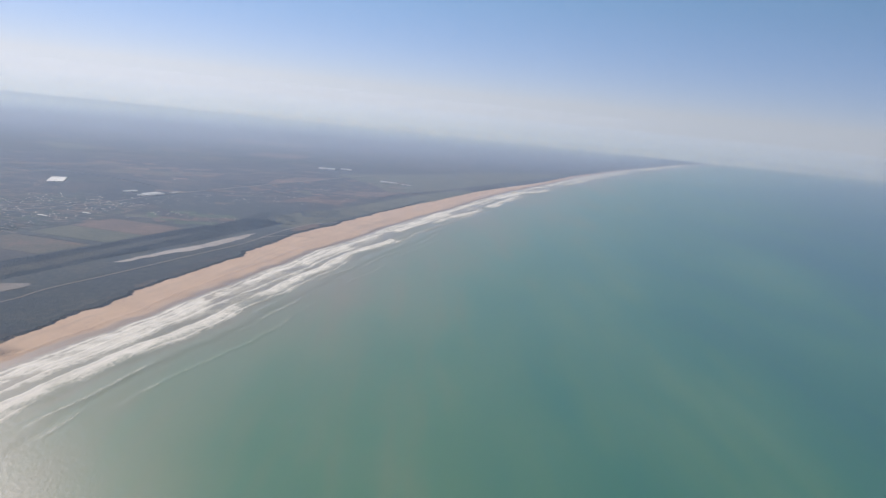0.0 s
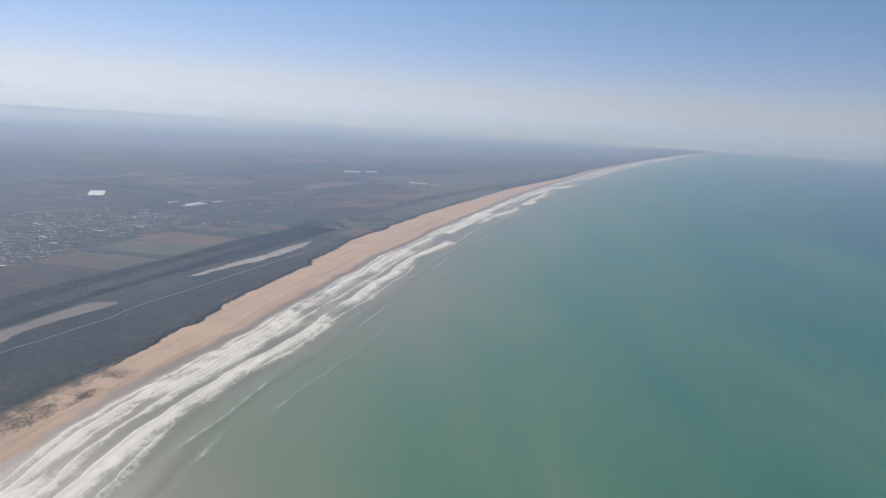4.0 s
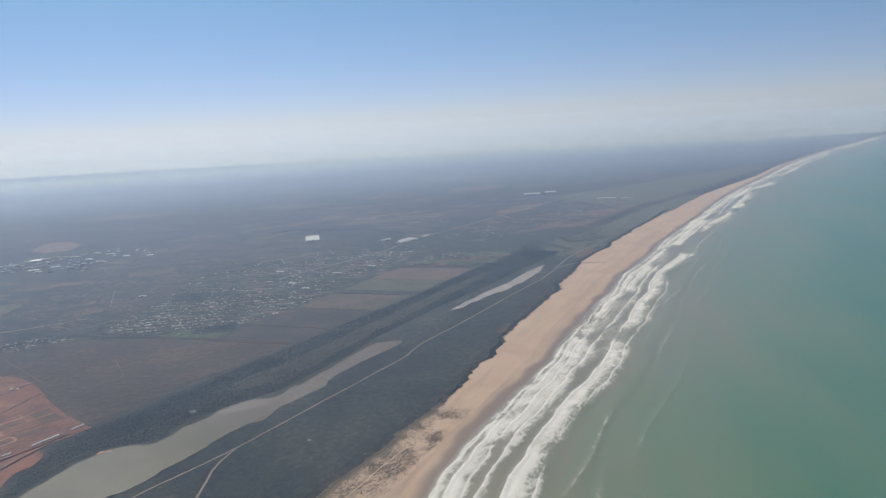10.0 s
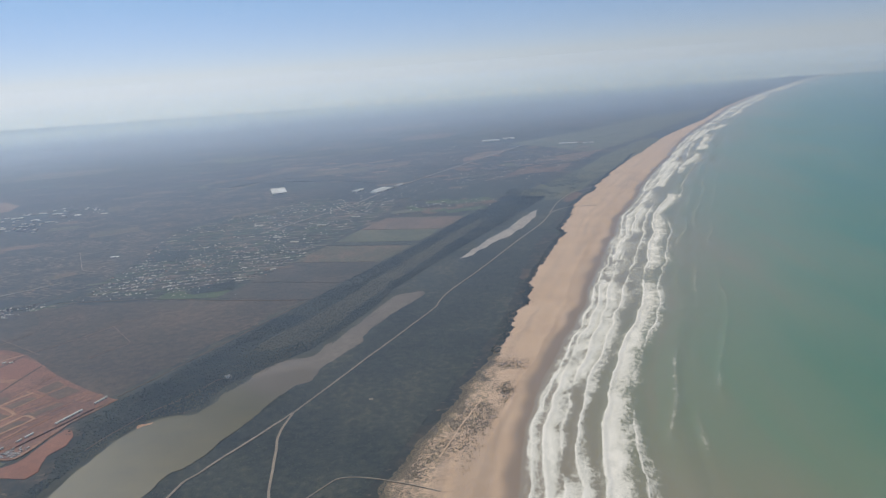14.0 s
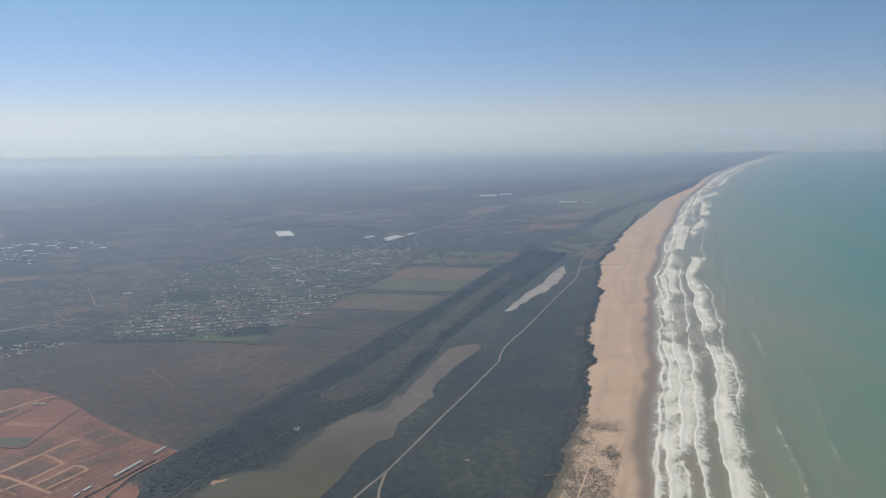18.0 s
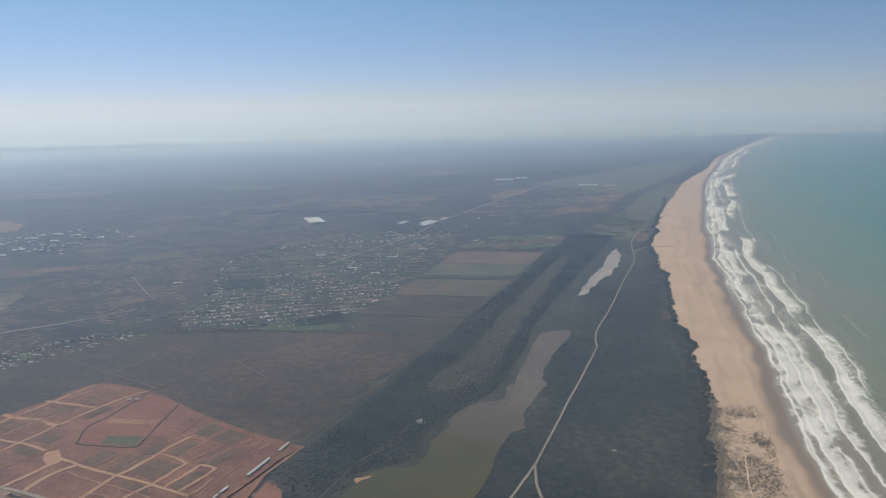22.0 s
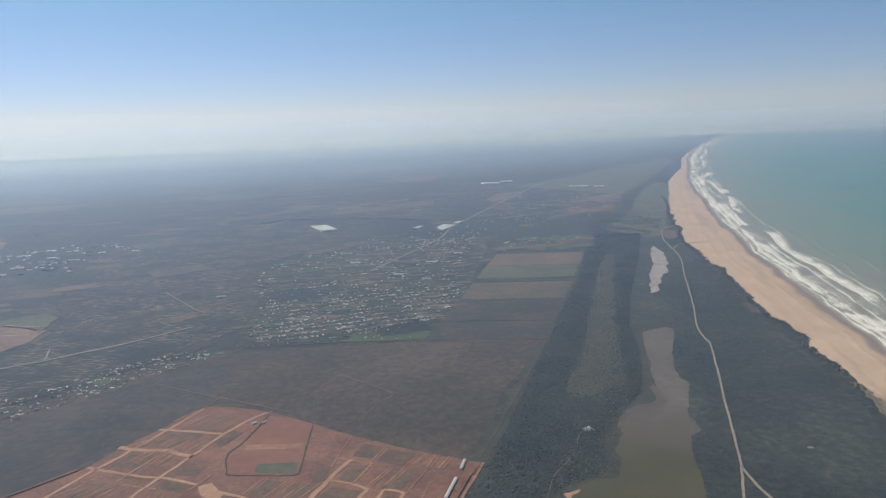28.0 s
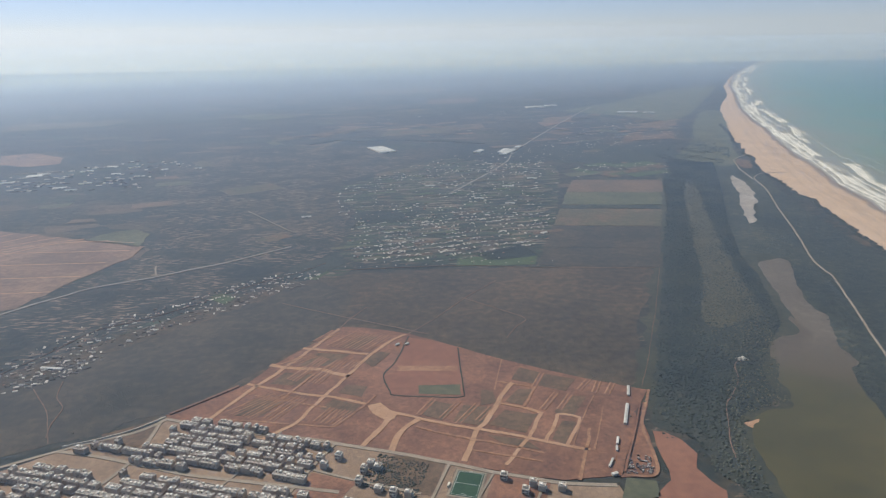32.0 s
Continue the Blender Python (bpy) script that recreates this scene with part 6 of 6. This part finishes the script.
clumps("bushes", fx, fy, np.full(len(fx), 1.1), np.random.default_rng(277).uniform(0.25, 0.62, len(fx)), M_LEAFPALE, 1, 0.65, 0.4, "olive bushes between the tree belt and the lagoon", "bushes", 278)
fx, fy = scatter([(-480, 520), (-445, 600), (-430, 610), (-462, 535), (-476, 505), (-506, 464), (-510, 440), (-538, 422), (-560, 400), (-560, 425), (-530, 445), (-520, 470), (-500, 500)], 900, 208)
clumps("bushes", fx, fy, np.full(len(fx), 1.1), np.random.default_rng(209).uniform(0.3, 0.7, len(fx)), M_LEAF, 1, 0.8, 0.4, "bushes crowding the lagoon's bank", "bushes", 210)
bx_, by_ = scatter(BELT, 900, 211, lambda x, y: smooth(y, 1400, 1100) * smooth(fbm(x, y, 50, 281), 0.4, 0.6))
clumps("tree_belt", bx_, by_, np.full(len(bx_), 1.1), np.random.default_rng(212).uniform(0.7, 1.7, len(bx_)), M_SHRUB, 1, 0.5, 0.4, "dark tree belt behind the far beach", "trees", 213)
fx, fy = scatter([(-300, 1060), (-225, 1060), (-185, 1110), (-120, 1240), (-70, 1370), (-115, 1370), (-200, 1270), (-285, 1150)], 1500, 282, lambda x, y: smooth(fbm(x, y, 34, 283, 3), 0.44, 0.56) * smooth(y, 1360, 1100))
clumps("tree_belt", fx, fy, np.full(len(fx), 1.1), np.random.default_rng(284).uniform(0.5, 1.1, len(fx)), M_LEAF, 1, 0.6, 0.42, "broken end of the tree belt towards the beach", "trees", 285)

hx, hy = scatter(HEATH, 24000, 214, lambda x, y: ~inside(BANK, x, y) * (0.25 + 0.75 * smooth(fbm(x, y, 18, 215), 0.38, 0.6)) * smooth(y, 760, 520) + 0.06 * ~inside(BANK, x, y))
clumps("scrub", hx, hy, np.full(len(hx), 1.05), np.random.default_rng(216).uniform(0.26, 0.62, len(hx)), M_SHRUB, 1, 0.38, 0.4, "low dark coastal scrub", "scrub", 217)

# dunes: hummocks of grass and shrubs on the upper beach, thinning towards the sea
n = 100000
ry = np.random.default_rng(218).uniform(60, 620, n)
rx = np.random.default_rng(219).random(n)
lo, hi = scrub_x(ry), water_x(ry)
dx = lo - 3 + (hi - lo) * 0.75 * rx**1.3
dune_zone = smooth(ry, 500, 440) * (0.25 + 0.75 * smooth(fbm(dx, ry, 16, 220), 0.36, 0.56)) * 1.15 * smooth(dx - lo, 36, 16) + 0.9 * smooth(dx - lo, 3.5, 0) + 0.012 * smooth(dx - lo, 40, 20)
keep = np.random.default_rng(221).random(n) < dune_zone
clumps("dune_plants", dx[keep], ry[keep], np.full(keep.sum(), 0.95), np.random.default_rng(222).uniform(0.14, 0.42, keep.sum()), M_TUFT, 1, 0.36, 0.45, "tufts of scrub scattered over pale dunes", "plants", 223)
ry = np.random.default_rng(224).uniform(500, 1500, 5000)
lo = scrub_x(ry)
dx = lo - 4 + 6 * np.random.default_rng(225).random(5000)
clumps("scrub", dx, ry, np.full(5000, 0.95), np.random.default_rng(226).uniform(0.4, 0.95, 5000), M_SHRUB, 1, 0.7, 0.4, "ragged edge of scrub along the beach", "scrub", 227)

# woods west of the village, village trees, heath tufts
WOODS_ROUND = [(-1330, 850), (-1250, 600), (-960, 560), (-905, 520), (-850, 590), (-745, 720), (-740, 860), (-700, 1100), (-600, 1230), (-640, 1400), (-1000, 1430), (-1350, 1280)]


def woods_density(x, y):
    within = 0.05 + 0.75 * smooth(fbm(x, y, 34, 231), 0.42, 0.54)
    around = 0.5 * smooth(fbm(x, y, 70, 232), 0.44, 0.56)
    return np.where(inside(FAR[0][0], x, y), 0.0, np.where(inside(WOODS, x, y), within, around))


wx, wy = scatter(WOODS_ROUND, 18000, 230, woods_density)
clumps("woods", wx, wy, np.full(len(wx), 1.0), np.random.default_rng(232).uniform(0.25, 0.55, len(wx)), M_WOODLEAF, 1, 0.4, 0.4, "patchy dark woods around the village", "trees", 233)
gx, gy = scatter(VILLAGE, 8000, 234, lambda x, y: 0.2 + 0.8 * smooth(fbm(x, y, 30, 235), 0.45, 0.6))
gy = gy - 4.5 * ((gy - 0.25 * gx + 6.5) / 13.0 - np.round((gy - 0.25 * gx + 6.5) / 13.0))
clumps("village_trees", gx, gy, np.full(len(gx), 1.0), np.random.default_rng(236).uniform(0.22, 0.5, len(gx)), M_LEAF, 1, 0.7, 0.4, "garden trees and hedges among village houses", "trees", 237)
px, py = scatter(PLAIN, 5000, 238, lambda x, y: 0.1 + 0.9 * smooth(fbm(x, y, 45, 239), 0.5, 0.62))
clumps("heath_tufts", px, py, np.full(len(px), 1.05), np.random.default_rng(240).uniform(0.2, 0.45, len(px)), M_HEATHTUFT, 1, 0.5, 0.4, "low tufts on the dry heath", "plants", 241)
FARWOODS = [(-1900, 950), (-1260, 1000), (-1000, 1320), (-700, 1380), (-470, 1420), (-250, 1900), (-100, 2400), (-900, 2800), (-2400, 2700)]
qx, qy = scatter(FARWOODS, 9000, 242, lambda x, y: smooth(fbm(x, y, 130, 243), 0.46, 0.56))
clumps("far_woods", qx, qy, np.full(len(qx), 1.0), np.random.default_rng(244).uniform(0.8, 2.0, len(qx)), M_WOODLEAF, 1, 0.28, 0.4, "dark woods far inland in haze", "trees", 245)
vx_, vy_ = scatter([(-709, 410), (-688, 400), (-695, 378), (-720, 389)], 700, 250)
clumps("scrub", vx_, vy_, np.full(len(vx_), 1.25), np.random.default_rng(251).uniform(0.25, 0.55, len(vx_)), M_SHRUB, 1, 0.6, 0.4, "dry grey-green scrub on a vacant plot", "scrub", 252)
for k, pts in enumerate(GROVES):
    ox, oy = scatter(pts, 700, 260 + k)
    clumps("grove", ox, oy, np.full(len(ox), 1.2), np.random.default_rng(262 + k).uniform(0.28, 0.6, len(ox)), M_LEAF, 1, 0.8, 0.35, "dense dark grove between village houses", "trees", 264 + k)
